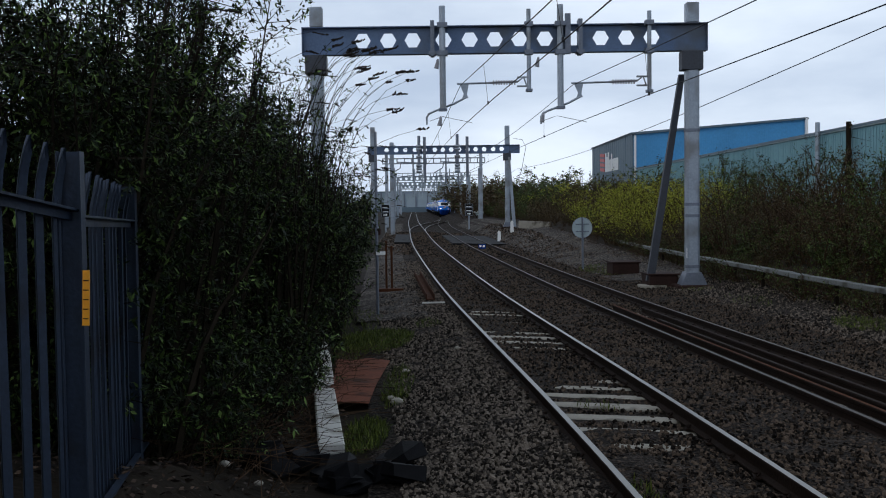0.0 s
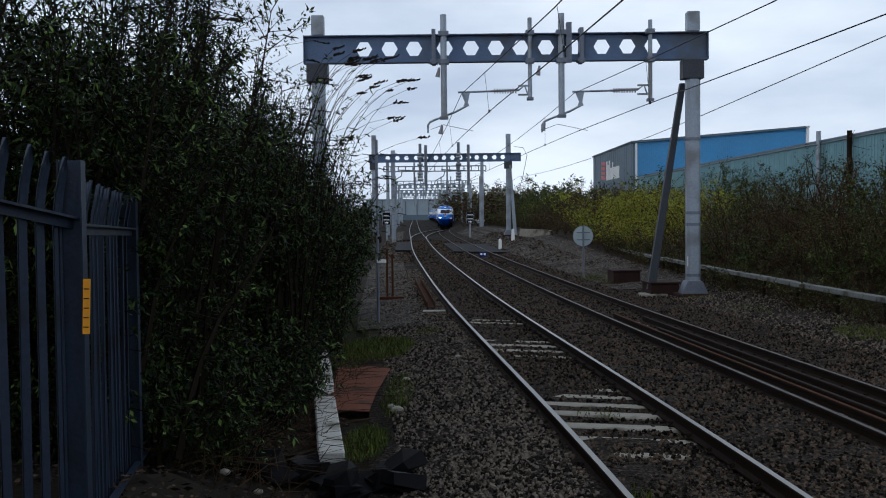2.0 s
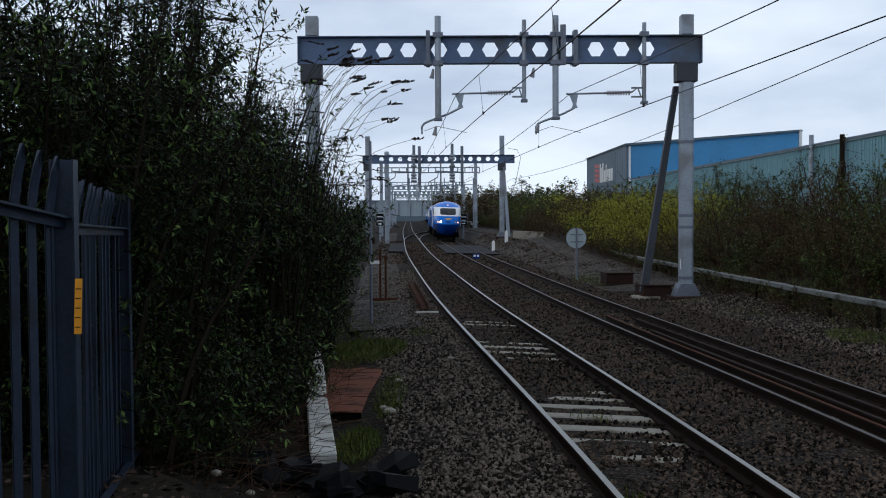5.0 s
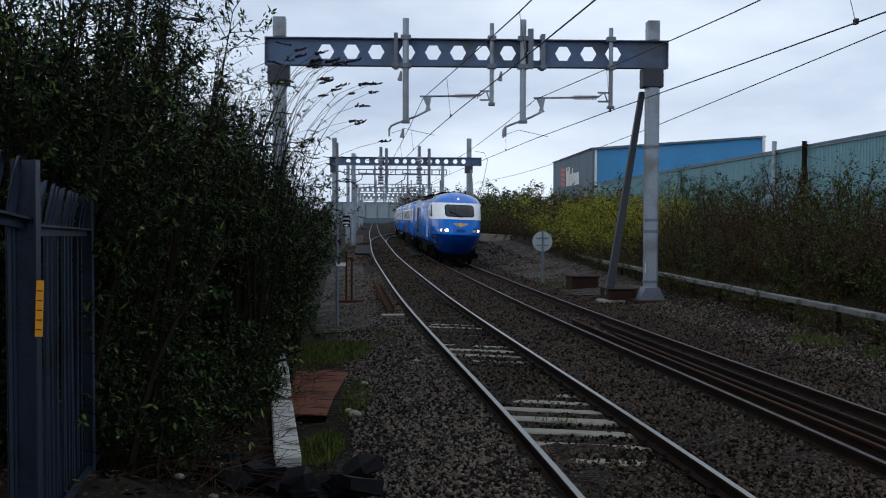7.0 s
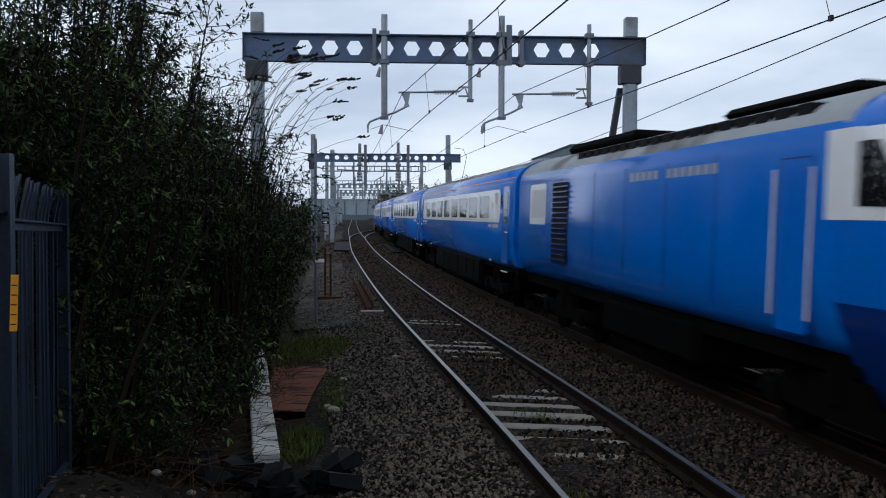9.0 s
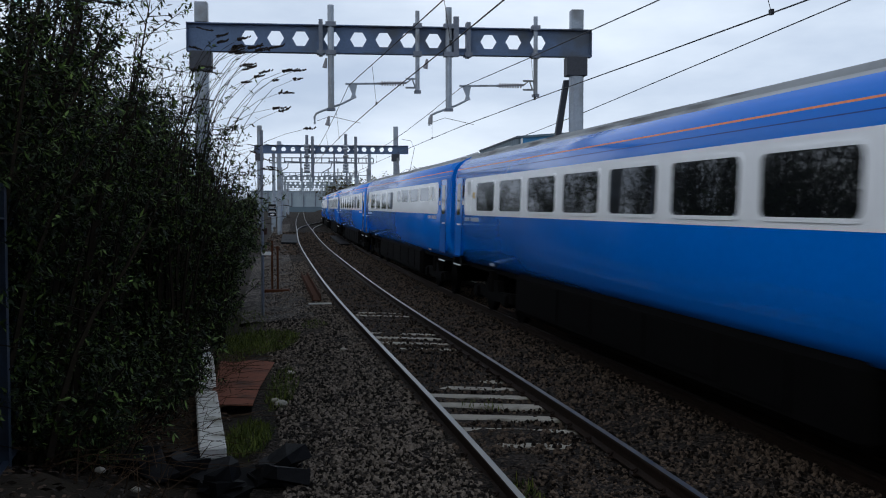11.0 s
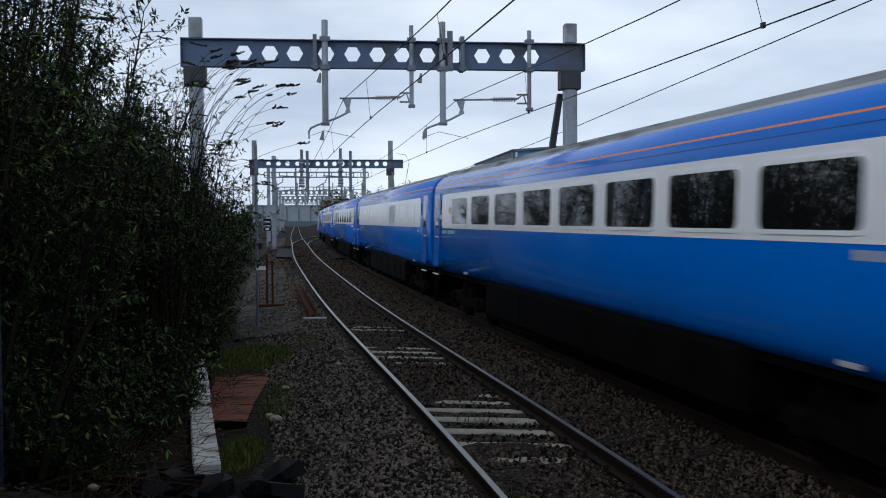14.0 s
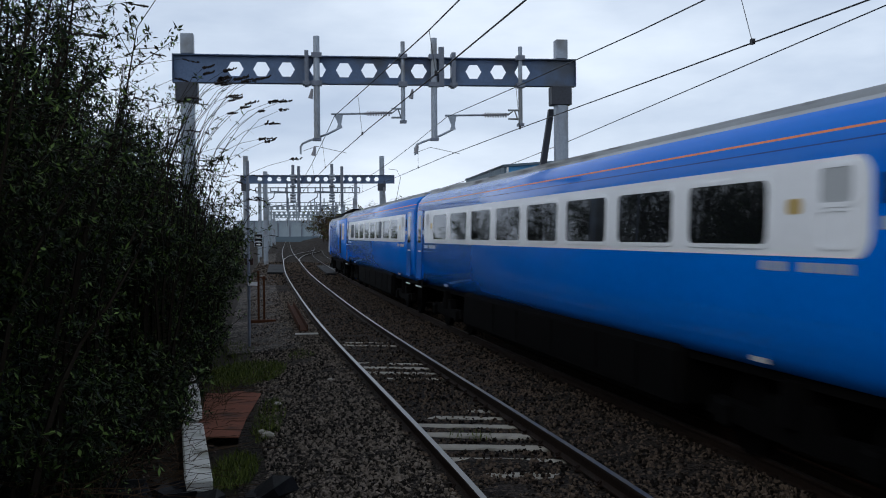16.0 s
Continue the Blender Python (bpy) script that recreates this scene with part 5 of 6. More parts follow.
def build_left_bushes():
    lab = "dense dark green buddleia bush leaning over the fence"
    spots = [(-2.95, 7.7, 5.0, 1.15, 21), (-3.35, 9.6, 6.6, 1.6, 22), (-3.2, 12.0, 6.2, 1.6, 23), (-3.1, 14.8, 5.2, 1.55, 24), (-3.0, 17.8, 4.9, 1.6, 25), (-3.1, 21.0, 4.3, 1.45, 26), (-3.3, 24.4, 3.2, 1.3, 27)]
    for x, y, h, r, seed in spots:
        near = y < 14
        shrub("buddleia_bush", lab, seed, h, r, 60, 28, 17, 0.062 if near else 0.075, M_LEAF, M_TWIG, heads=16 if y > 9 else 3, whorl=8, group="bushes along the fence", m=pose(x, y, float(ground_z(x, y)) - 0.05))
    a = shrub("buddleia_bush", "dark green bush growing behind the palings", 31, 6.0, 1.9, 46, 20, 14, 0.08, M_LEAF, M_TWIG, heads=4, whorl=6, group="bushes along the fence", m=pose(-4.6, 6.3, 0.1))
    for x, y, s in ((-5.5, 9.8, 0.8), (-5.6, 13.5, 0.85), (-5.3, 10.6, 1.0), (-4.9, 3.4, 0.75), (-5.4, 18, 1.05), (-5.3, 23, 1.15), (-5.8, 27.5, 1.2), (-5.2, -2.5, 1.0), (-5.4, -8, 1.1), (-5.2, -15, 1.0), (-7.4, 36, 1.15), (-8.8, 47, 1.1), (-9.8, 60, 1.0)):
        copy_thing(a, pose(x, y, 0.3, 0, 0, x * 77 + y * 31) @ Matrix.Diagonal((s, s, s, 1)))
    low = shrub("bramble", "low dark bramble at the foot of the hedge", 61, 1.25, 0.75, 26, 12, 9, 0.075, M_LEAF, M_TWIG, bare=0.35, whorl=4, group="undergrowth below the hedge", m=pose(-2.5, 8.3, gz(-2.5, 8.3) - 0.05))
    for x, y, s in ((-2.3, 9.5, 0.95), (-2.55, 10.6, 1.2), (-2.2, 11.6, 0.9), (-2.5, 12.9, 1.2), (-2.3, 14.3, 0.9), (-2.6, 16.0, 1.2), (-2.5, 17.8, 1.0), (-2.9, 20.0, 1.2), (-3.0, 7.3, 0.8), (-2.1, 8.9, 0.55), (-2.0, 13.4, 0.55), (-2.75, 22.5, 1.1), (-3.3, 26.0, 1.3), (-3.9, 30.0, 1.3), (-4.6, 36.0, 1.4), (-5.4, 44.0, 1.5), (-6.4, 54.0, 1.6)):
        copy_thing(low, pose(x, y, gz(x, y) - 0.05, 0, 0, x * 131 + y * 57) @ Matrix.Diagonal((s, s, s, 1)))
    # fallen leaves and twigs below the hedge
    rng = np.random.default_rng(63)
    pts = [(x, y, gz(x, y) + 0.005) for x, y in zip(-3.3 + 2.1 * rng.random(2600), 6.0 + 9 * rng.random(2600) ** 1.4)]
    v, f = leaves_at(np.array(pts), rng.normal(0, 1, (2600, 3)) * np.array([1, 1, 0.12]), rng, 0.07, 0.014, 0.0, 0.1)
    tagged(new("leaf_litter", np_mesh("leaf_litter", v, f, M_LITTER)), "dry brown fallen leaves on dark earth", "leaf litter", kind="stuff")
    # arching seed stalks standing clear of the far end of the hedge
    shrub("buddleia_bush", "thin arching buddleia stalks with dried heads", 41, 5.4, 0.8, 20, 8, 4, 0.08, M_LEAF, M_TWIG, heads=30, bare=0.3, group="bushes along the fence", m=pose(-2.35, 14.6, -0.2))
    shrub("buddleia_bush", "thin arching buddleia stalks with dried heads", 42, 4.4, 0.8, 18, 9, 5, 0.08, M_LEAF, M_TWIG, heads=16, bare=0.3, group="bushes along the fence", m=pose(-2.2, 18.6, -0.2))

    # long stalks arching out over the path, each ending in a dried head
    rng = np.random.default_rng(44)
    g = empty("buddleia_bush", "long arching buddleia stalks with dark dried heads", "bush", "bushes along the fence", m=pose(0, 0, 0))
    stalk, bloom, lp, ld = [], [], [], []
    for k in range(26):
        y = 13.0 + 2.6 * rng.random()
        u = rng.random()
        a = np.array([-2.2 + 0.75 * u, y, 2.0 + 0.7 * rng.random()])
        tip = np.array([-1.55 + 1.2 * u, y + rng.normal(0, 0.3), 4.75 - 1.35 * u * rng.random() - 0.35 * rng.random()])
        t = np.linspace(0, 1, 7)[:, None]
        arc = a + (tip - a) * np.array([1, 1, 0]) * t**1.7 + np.array([0, 0, 1]) * (tip[2] - a[2]) * (1.75 * t - 0.75 * t * t) + rng.normal(0, 0.015, (7, 3))
        stalk.append(ribbon(arc, 0.007, 0.003, 3))
        d = arc[-1] - arc[-2]
        d = d / (np.linalg.norm(d) + 1e-9)
        ln = 0.1 + 0.13 * rng.random()
        for q in range(7):
            s0 = arc[-1] + (d * np.array([1, 1, 0.4]) + np.array([0.15, 0, -0.05])) * ln * q / 7
            bloom.append(ribbon(np.stack([s0, s0 + d * ln / 5 + rng.normal(0, 0.012, 3)]), 0.03 * (1 - q / 9) * (0.6 + 0.6 * rng.random()), 0.01, 5))
        for q in range(rng.integers(0, 4)):
            u = 0.15 + 0.75 * rng.random()
            i = min(5, int(u * 6))
            p0 = arc[i] + (arc[i + 1] - arc[i]) * (u * 6 - i)
            lp += [p0, p0]
            ld += [np.array([0.8, 0.3, 0.4]), np.array([-0.8, -0.3, 0.4])]
    for name, pieces, mt in (("stalk", stalk, M_TWIG), ("dry_bloom", bloom, M_SEED)):
        v, f = gather(pieces)
        ob = new(name, np_mesh(name, v, f, mt))
        ob.parent, ob["kind"] = g, "stuff"
    v, f = leaves_at(np.array(lp), np.array(ld), rng, 0.085, 0.012)
    ob = new("crown", np_mesh("crown", v, f, M_LEAF))
    ob.parent, ob["kind"] = g, "stuff"


def build_right_scrub():
    rng = np.random.default_rng(8)
    dry = shrub("scrub_bush", "brown leafless scrub on the railway bank", 51, 2.9, 1.6, 28, 14, 7, 0.08, M_LEAF_DRY, M_TWIG_DRY, bare=0.3, group="scrub on the bank", m=pose(11.8, 24, 0.4))
    mix = shrub("scrub_bush", "brown and green scrub on the railway bank", 52, 3.1, 1.7, 28, 14, 13, 0.09, M_SCRUB_LEAF, M_TWIG_DRY, heads=3, bare=0.1, group="scrub on the bank", m=pose(12.2, 27.5, 0.5))
    lime = shrub("scrub_bush", "yellow-green scrub coming into leaf", 53, 3.2, 1.6, 28, 14, 12, 0.085, M_LEAF_LIME, M_TWIG_DRY, bare=0.1, group="scrub on the bank", m=pose(11.0, 58, 0.6))
    far_dry = shrub("scrub_bush", "brown scrub farther along the bank", 54, 2.9, 1.6, 18, 9, 7, 0.16, M_LEAF_DRY, M_TWIG_DRY, bare=0.2, group="scrub on the bank", m=pose(13.0, 76, 0.8))
    far_mix = shrub("scrub_bush", "brown and green scrub farther along the bank", 55, 3.0, 1.7, 18, 9, 10, 0.17, M_SCRUB_LEAF, M_TWIG_DRY, group="scrub on the bank", m=pose(12.0, 79, 0.6))
    far_lime = shrub("scrub_bush", "yellow-green scrub farther along the bank", 56, 3.0, 1.7, 18, 9, 10, 0.16, M_LEAF_LIME, M_TWIG_DRY, group="scrub on the bank", m=pose(11.0, 82, 0.5))
    kinds = (dry, mix, lime)
    y, i = 16.0, 0
    while y < 128:
        base = float(line_x(y)[0])
        for row, lat in enumerate((10.6, 12.9, 16.2)):
            if row == 2 and i % 2:
                continue
            la = lat + rng.normal(0, 0.5)
            u = rng.random()
            lime_here = 45 < y < 64
            ob = kinds[2] if u < (0.9 if lime_here and row < 2 else (0.12 if y > 85 else 0.02)) else (kinds[1] if u < (0.62 if row else 0.4) else kinds[0])
            if 23 < y < 32 and row:
                ob = kinds[1]
            elif y < 23 or 33 < y < 44:
                ob = kinds[0] if u < 0.8 else kinds[1]
            s = (0.72, 1.02, 1.2)[row] * (0.8 + 0.4 * rng.random()) * (1.12 if y < 45 else 1.0)
            if y > 66:
                ob = {dry: far_dry, mix: far_mix, lime: far_lime}[ob]
            x = base + la
            copy_thing(ob, pose(x, y, float(ground_z(x, y)) - 0.1, 0, 0, rng.random() * 360) @ Matrix.Diagonal((s * 1.15, s * 1.15, s, 1)))
        for la, s in ((9.6, 0.36), (10.2, 0.5)):
            x, yy = base + la + rng.normal(0, 0.25), y + rng.normal(0, 0.6)
            copy_thing(far_dry if rng.random() < 0.6 else far_mix, pose(x, yy, float(ground_z(x, yy)) - 0.08, 0, 0, rng.random() * 360) @ Matrix.Diagonal((s * 1.3, s * 1.3, s, 1)))
        y, i = y + 1.9 + 0.02 * y, i + 1
    low = shrub("bramble", "low dark bramble over the foot of the bank", 62, 0.9, 0.9, 20, 10, 6, 0.08, M_SCRUB_LEAF, M_TWIG_DRY, bare=0.5, group="brambles on the bank", m=pose(9.6, 15, gz(9.6, 15) - 0.05))
    for k in range(34):
        y = 16.2 + 1.25 * k
        x = 9.45 - 0.012 * (y - 15) + rng.normal(0.1, 0.22)
        s = 0.75 + 0.45 * rng.random()
        copy_thing(low, pose(x, y, gz(x, y) - 0.05, 0, 0, rng.random() * 360) @ Matrix.Diagonal((s, s, s * 0.85, 1)))
    for i in range(16):
        y = 130 + i * 12
        for la in (10.5 + 0.045 * i * 12, 19 + 0.045 * i * 12):
            s = 1.6 + 0.7 * rng.random() + 0.004 * (y - 130) + (0.5 if la > 12 else 0)
            x = float(line_x(y)[0]) + la + rng.normal(0, 1.2)
            ob = far_mix if rng.random() < 0.6 else far_dry
            copy_thing(ob, pose(x, y, 0.4, 0, 0, rng.random() * 360) @ Matrix.Diagonal((s * 1.8, s * 1.8, s, 1)))
    for i in range(12):
        y = 74 + i * 20
        s = 1.2 + 0.7 * rng.random()
        x = float(line_x(y)[0]) - 9.5 - 0.02 * (y - 74) + rng.normal(0, 1)
        copy_thing(far_mix, pose(x, y, 0.1, 0, 0, rng.random() * 360) @ Matrix.Diagonal((s * 1.6, s * 1.6, s, 1)))
    for x, y, s in ((23, 92, 1.5), (22.6, 100, 1.6), (21.6, 112, 1.8), (20, 124, 1.9)):
        copy_thing(far_dry, pose(x, y, 1.0, 0, 0, x * 50) @ Matrix.Diagonal((s * 1.2, s * 1.2, s, 1)))


def build_far_woods():
    rng = np.random.default_rng(77)
    pts = []
    for k in range(5200):
        y = 380 + 700 * rng.random()
        side = 1 if rng.random() < 0.5 else -1
        x = side * (12 + (y * 0.55) * rng.random()) - 12
        pts.append((x, y, 7.5 * rng.random() ** 1.5 * (0.6 + 0.4 * math.sin(x * 0.07 + y * 0.02))))
    pts = np.array(pts)
    v, f = leaves_at(pts, rng.normal(0, 1, (len(pts), 3)), rng, 5.0, 2.2)
    ob = new("far_woods", np_mesh("far_woods", v, f, M_FAR_WOOD))
    tagged(ob, "low grey-green woods on the horizon", "woods", kind="stuff")


def build_grass():
    rng = np.random.default_rng(12)
    pts = []
    along = [(9.3 - 0.008 * (y - 15), y, 0.5, 1.9, 90) for y in range(15, 62, 3)]
    for cx, cy, rx, ry, n in along + list(((-1.35, 18.6, 0.75, 1.5, 4200), (-0.9, 10.9, 0.26, 0.8, 1300), (-0.68, 13.8, 0.2, 1.6, 700), (-1.75, 15.6, 0.4, 2.0, 700), (-0.35, 20.5, 0.25, 0.8, 160), (8.6, 20.3, 0.5, 1.1, 900), (7.9, 25.6, 0.5, 1.5, 200), (9.2, 17.4, 0.7, 1.6, 1300), (6.3, 39.0, 0.9, 3.0, 1300), (7.6, 30.0, 0.5, 1.2, 200), (1.7, 8.3, 0.12, 0.5, 120), (1.9, 12.2, 0.3, 0.3, 60), (-2.2, 21.5, 0.8, 3.0, 900), (10.2, 22.0, 0.9, 6.0, 500))):
        for k in range(int(n * 0.7)):
            a, r = rng.random() * 6.283, math.sqrt(rng.random())
            x, y = cx + rx * r * math.cos(a), cy + ry * r * math.sin(a)
            pts.append((x, y, float(ground_z(x, y))))
    pts = np.array(pts)
    up = np.tile(np.array([0, 0, 1.6]), (len(pts), 1))
    v, f = leaves_at(pts, up, rng, 0.12, 0.007, 0.0, 0.7)
    ob = new("grass", np_mesh("grass", v, f, M_GRASS))
    tagged(ob, "short green grass tufts among the stones", "grass", kind="stuff")
    # dead stalks and brambles over the bank's foot
    pieces = []
    for k in range(900):
        y = 15 + 50 * rng.random()
        x = float(line_x(y)[0]) + 8.2 + 2.6 * rng.random()
        p = np.array([x, y, float(ground_z(x, y))])
        d = np.array([rng.normal(0, 0.5), rng.normal(0, 0.5), 0.25 + 0.8 * rng.random()])
        pieces.append(ribbon(np.stack([p, p + d * 0.35, p + d * 0.6 + np.array([d[0], d[1], -0.25]) * 0.5]), 0.006, 0.002, 3))
    for k in range(500):
        y = 7.5 + 9 * rng.random()
        x = -1.3 - 1.6 * rng.random()
        p = np.array([x, y, float(ground_z(x, y))])
        d = np.array([rng.normal(0.2, 0.5), rng.normal(0, 0.5), 0.2 + 0.8 * rng.random()])
        pieces.append(ribbon(np.stack([p, p + d * 0.3, p + d * 0.5 + np.array([d[0], d[1], -0.25]) * 0.4]), 0.005, 0.002, 3))
    v, f = gather(pieces)
    ob = new("dead_stalks", np_mesh("dead_stalks", v, f, M_TWIG_DRY))
    tagged(ob, "dry brown stalks and bramble stems on the bank", "dead stalks", kind="stuff")


# ---- fence ----
def pale_mesh(high, bend):
    """A folded steel pale with a pointed, outward-bent head."""
    cross = [(-0.035, 0.0), (-0.018, 0.014), (0.0, 0.0), (0.018, 0.014), (0.035, 0.0)]
    levels = [(0.0, 1.0, 0.0), (high * 0.5, 1.0, 0.0), (high - 0.3, 1.0, 0.0), (high - 0.17, 1.0, bend * 0.3), (high - 0.07, 0.95, bend * 0.75), (high, 0.12, bend)]
    v = [(x * w, y + o, z) for z, w, o in levels for x, y in cross]
    v += [(x * w, y + o - 0.004, z) for z, w, o in levels for x, y in cross]
    n, k = len(levels), 5
    f = [(j * k + i, j * k + i + 1, (j + 1) * k + i + 1, (j + 1) * k + i) for j in range(n - 1) for i in range(k - 1)]
    f += [tuple(q + n * k for q in face[::-1]) for face in f]
    return np_mesh("pale", v, f, M_FENCE)


def build_fence():
    fence = empty("palisade_fence", "blue-grey steel palisade fence with pointed palings", "fence")
    px, py = -1.765, 4.72
    for head, count, sign, top, slope, bend in ((7.0, 20, -1, 2.60, 0.12, -0.05), (-12.3, 72, 1, 2.53, -0.02, -0.045)):
        ux, uy = math.sin(radians(head)) * sign, math.cos(radians(head)) * sign
        high = 1.9 if sign < 0 else 2.15
        me = pale_mesh(high, bend)
        for k in range(count):
            u = 0.11 + 0.155 * k
            z = top + slope * u
            m = pose(px + ux * u, py + uy * u, z - high, 0, 0, math.degrees(math.atan2(uy, ux)) + (180 if sign < 0 else 0)) @ pose(0, 0.03, 0, math.sin(k * 3.7) * 0.5, math.sin(k * 2.1) * 0.5, 0)
            shared("pale", me, fence, m)
        L = count * 0.155 + 0.05
        for dz, fall in ((-0.23 if sign > 0 else -0.275, 0.0), (-1.74, -0.09 if sign > 0 else 0.0)):
            bm = bmesh.new()
            nx, ny = uy * 0.03, -ux * 0.03
            q = []
            for u in (0.03, L):
                z = top + (slope + fall) * u + dz
                for o, zz in ((0.0, 0.0), (1.6, 0.0), (1.6, -0.012), (0.35, -0.012), (0.35, -0.055), (0.0, -0.055)):
                    q.append(bm.verts.new((px + ux * u + nx * o * sign, py + uy * u + ny * o * sign, z + zz)))
            for i in range(6):
                bm.faces.new((q[i], q[(i + 1) % 6], q[6 + (i + 1) % 6], q[6 + i]))
            bmesh.ops.recalc_face_normals(bm, faces=bm.faces)
            part("rail", bm, M_FENCE, fence)
        for j in range(0 if sign > 0 else 1, 5):
            u = j * 2.75
            if u > L + 0.1:
                break
            bm = prism([(-0.055, -0.05), (-0.047, -0.05), (-0.047, -0.004), (0.047, -0.004), (0.047, -0.05), (0.055, -0.05), (0.055, 0.05), (0.047, 0.05), (0.047, 0.004), (-0.047, 0.004), (-0.047, 0.05), (-0.055, 0.05)], -2.3, 0.0, "z")
            p = part("post", bm, M_FENCE, fence, "rolled steel fence post")
            p.matrix_basis = pose(px + ux * u, py + uy * u - 0.03, (2.60 if j == 0 else top + slope * u + 0.02), 0, 0, 8)
    tag = part("tag", box(-0.008, 0.024, -0.012, -0.004, -0.26, 0.0), M_YELLOW, fence, "orange plastic identification tag")
    tag.matrix_basis = pose(-1.69, 4.64, 2.04, 0, 2, 8)
    for k in range(5):
        b = part("tag_mark", box(-0.004, 0.02, -0.014, -0.012, -0.05 - k * 0.045, -0.045 - k * 0.045), M_BLACK, fence)
        b.matrix_basis = pose(-1.69, 4.64, 2.04, 0, 2, 8)


# ---- trackside things ----
def build_trackside():
    rng = random.Random(5)
    # concrete lids lying under the bush's edge
    for (x, y, a, ln, t) in ((-1.43, 11.8, 8.2, 3.2, 0), (-1.9, 15.2, 8.0, 3.0, 3), (-2.36, 18.4, 8.0, 2.9, -2)):
        bm = bm_box(bmesh.new(), -0.14, 0.14, -ln / 2, ln / 2, -0.06, 0.07, 0.018)
        bm_box(bm, -0.05, 0.05, -0.25, -0.1, 0.07, 0.085, 0.01)
        thing("concrete_lid", bm, M_CONC_PALE, "long pale concrete trough lid on the ground", "concrete lid", "concrete lids by the bush", m=pose(x, y, gz(x, y) + 0.06, t * 0.4, t, a))
    bm = prism([(-0.30, -1.75), (0.26, -1.9), (0.33, -0.6), (0.52, 1.55), (0.18, 1.85), (-0.05, 1.62), (-0.34, 1.72), (-0.30, 0.3)], 0.0, 0.012, "z")
    thing("steel_plate", bm, M_PLATE, "flat rusty red-brown steel plate among grass", "steel plate", m=pose(-1.34, 14.35, gz(-1.34, 14.35) + 0.08, 0, 0.8, 3))
    # torn black rubber sheeting
    for k in range(17):
        x, y = -1.75 + 0.085 * k + rng.uniform(-0.08, 0.08), 9.2 + rng.uniform(-0.3, 0.45)
        w, l, t = rng.uniform(0.1, 0.21), rng.uniform(0.12, 0.24), rng.uniform(0.05, 0.17)
        out = [(-w, -l), (0, -l * 1.1), (w * 0.8, -l * 0.7), (w, l * 0.4), (w * 0.3, l), (-w * 0.8, l * 0.7)]
        bm = prism(out, 0, t, "z")
        for v in bm.verts:
            v.co += Vector((rng.uniform(-0.03, 0.03), rng.uniform(-0.03, 0.03), rng.uniform(-0.04, 0.04)))
        thing("rubber_mat", bm, M_BLACK, "torn black rubber matting thrown in a heap", "rubber mat", "torn rubber mats", m=pose(x, y, gz(x, y) + rng.uniform(-0.02, 0.1), rng.uniform(-25, 25), rng.uniform(-25, 25), rng.uniform(0, 360)))
    for x, y, a in ((-0.62, 9.2, 30), (-0.42, 9.0, -20)):
        pad = thing("rail_pad", box(-0.13, 0.13, -0.09, 0.09, 0, 0.018), M_BLACK, "ribbed black rubber pad on the stones", "rubber pad", "rubber pads", m=pose(x, y, gz(x, y) + 0.05, 5, 8, a))
        for q in range(6):
            part("rib", box(-0.115 + q * 0.042, -0.095 + q * 0.042, -0.09, 0.09, 0.018, 0.026), M_BLACK, pad)
    # rusty channel and stakes by the near line
    bm = bm_box(bmesh.new(), -0.11, 0.11, -4.6, 4.6, 0, 0.02)
    bm_box(bm, -0.11, -0.09, -4.6, 4.6, 0.02, 0.16)
    bm_box(bm, 0.09, 0.11, -4.6, 4.6, 0.02, 0.16)
    thing("steel_channel", bm, M_RUST, "long rusty steel channel lying beside the track", "steel channel", m=pose(-0.66, 30.0, gz(-0.66, 30) + 0.03, 0, 0, 3.6))
    thing("steel_strip", box(-0.28, 0.28, -0.05, 0.05, 0, 0.03), M_CONC_PALE, "short pale strip lying on the stones", "strip", m=pose(-0.28, 24.4, gz(-0.28, 24.4) + 0.05, 0, 0, 5))
    g = empty("stake_frame", "rusty brown steel stakes with a crossbar", "stakes", m=pose(-1.62, 29.2, gz(-1.6, 29.2)))
    for x in (-0.1, 0.06):
        part("stake", box(x - 0.03, x + 0.03, -0.03, 0.03, -0.2, 1.42 - x), M_RUST, g)
    part("crossbar", tube([(-0.14, 0, 1.35), (0.12, 0, 1.3)], 0.02, 6), M_RUST, g)
    part("plank", box(-0.35, 0.4, -0.2, 0.1, 0.02, 0.1), M_RUST, g)
    g = empty("marker_post", "slim grey steel post with a small white plate", "post", m=pose(-1.58, 23.2, gz(-1.6, 23.2)))
    part("pole", tube([(0, 0, -0.2), (0, 0, 4.3)], 0.034, 8), M_GALV_DARK, g)
    part("plate", box(-0.02, 0.2, -0.05, -0.035, 1.42, 1.5), M_WHITE_SIGN, g)
    # round sign seen from behind
    g = empty("round_sign", "round grey sign seen from behind on a slim post", "sign", m=pose(5.59, 40, gz(5.59, 40), 0, 0, 6))
    zc = 1.37 - gz(5.59, 40)
    part("disc", tube([(0, -0.004, zc), (0, 0.02, zc)], 0.41, 40), M_DISC, g)
    part("disc_rim", tube([(0.405 * math.cos(a), 0.0, zc + 0.405 * math.sin(a)) for a in (2 * math.pi * k / 40 for k in range(41))], 0.015, 6), M_GALV, g)
    for dz in (-0.15, 0.14):
        part("clip_channel", box(-0.27, 0.27, -0.035, -0.005, zc + dz - 0.02, zc + dz + 0.02), M_GALV_DARK, g)
    part("pole", tube([(0, -0.06, -0.2), (0, -0.06, zc + 0.42)], 0.04, 10), M_GALV_DARK, g)
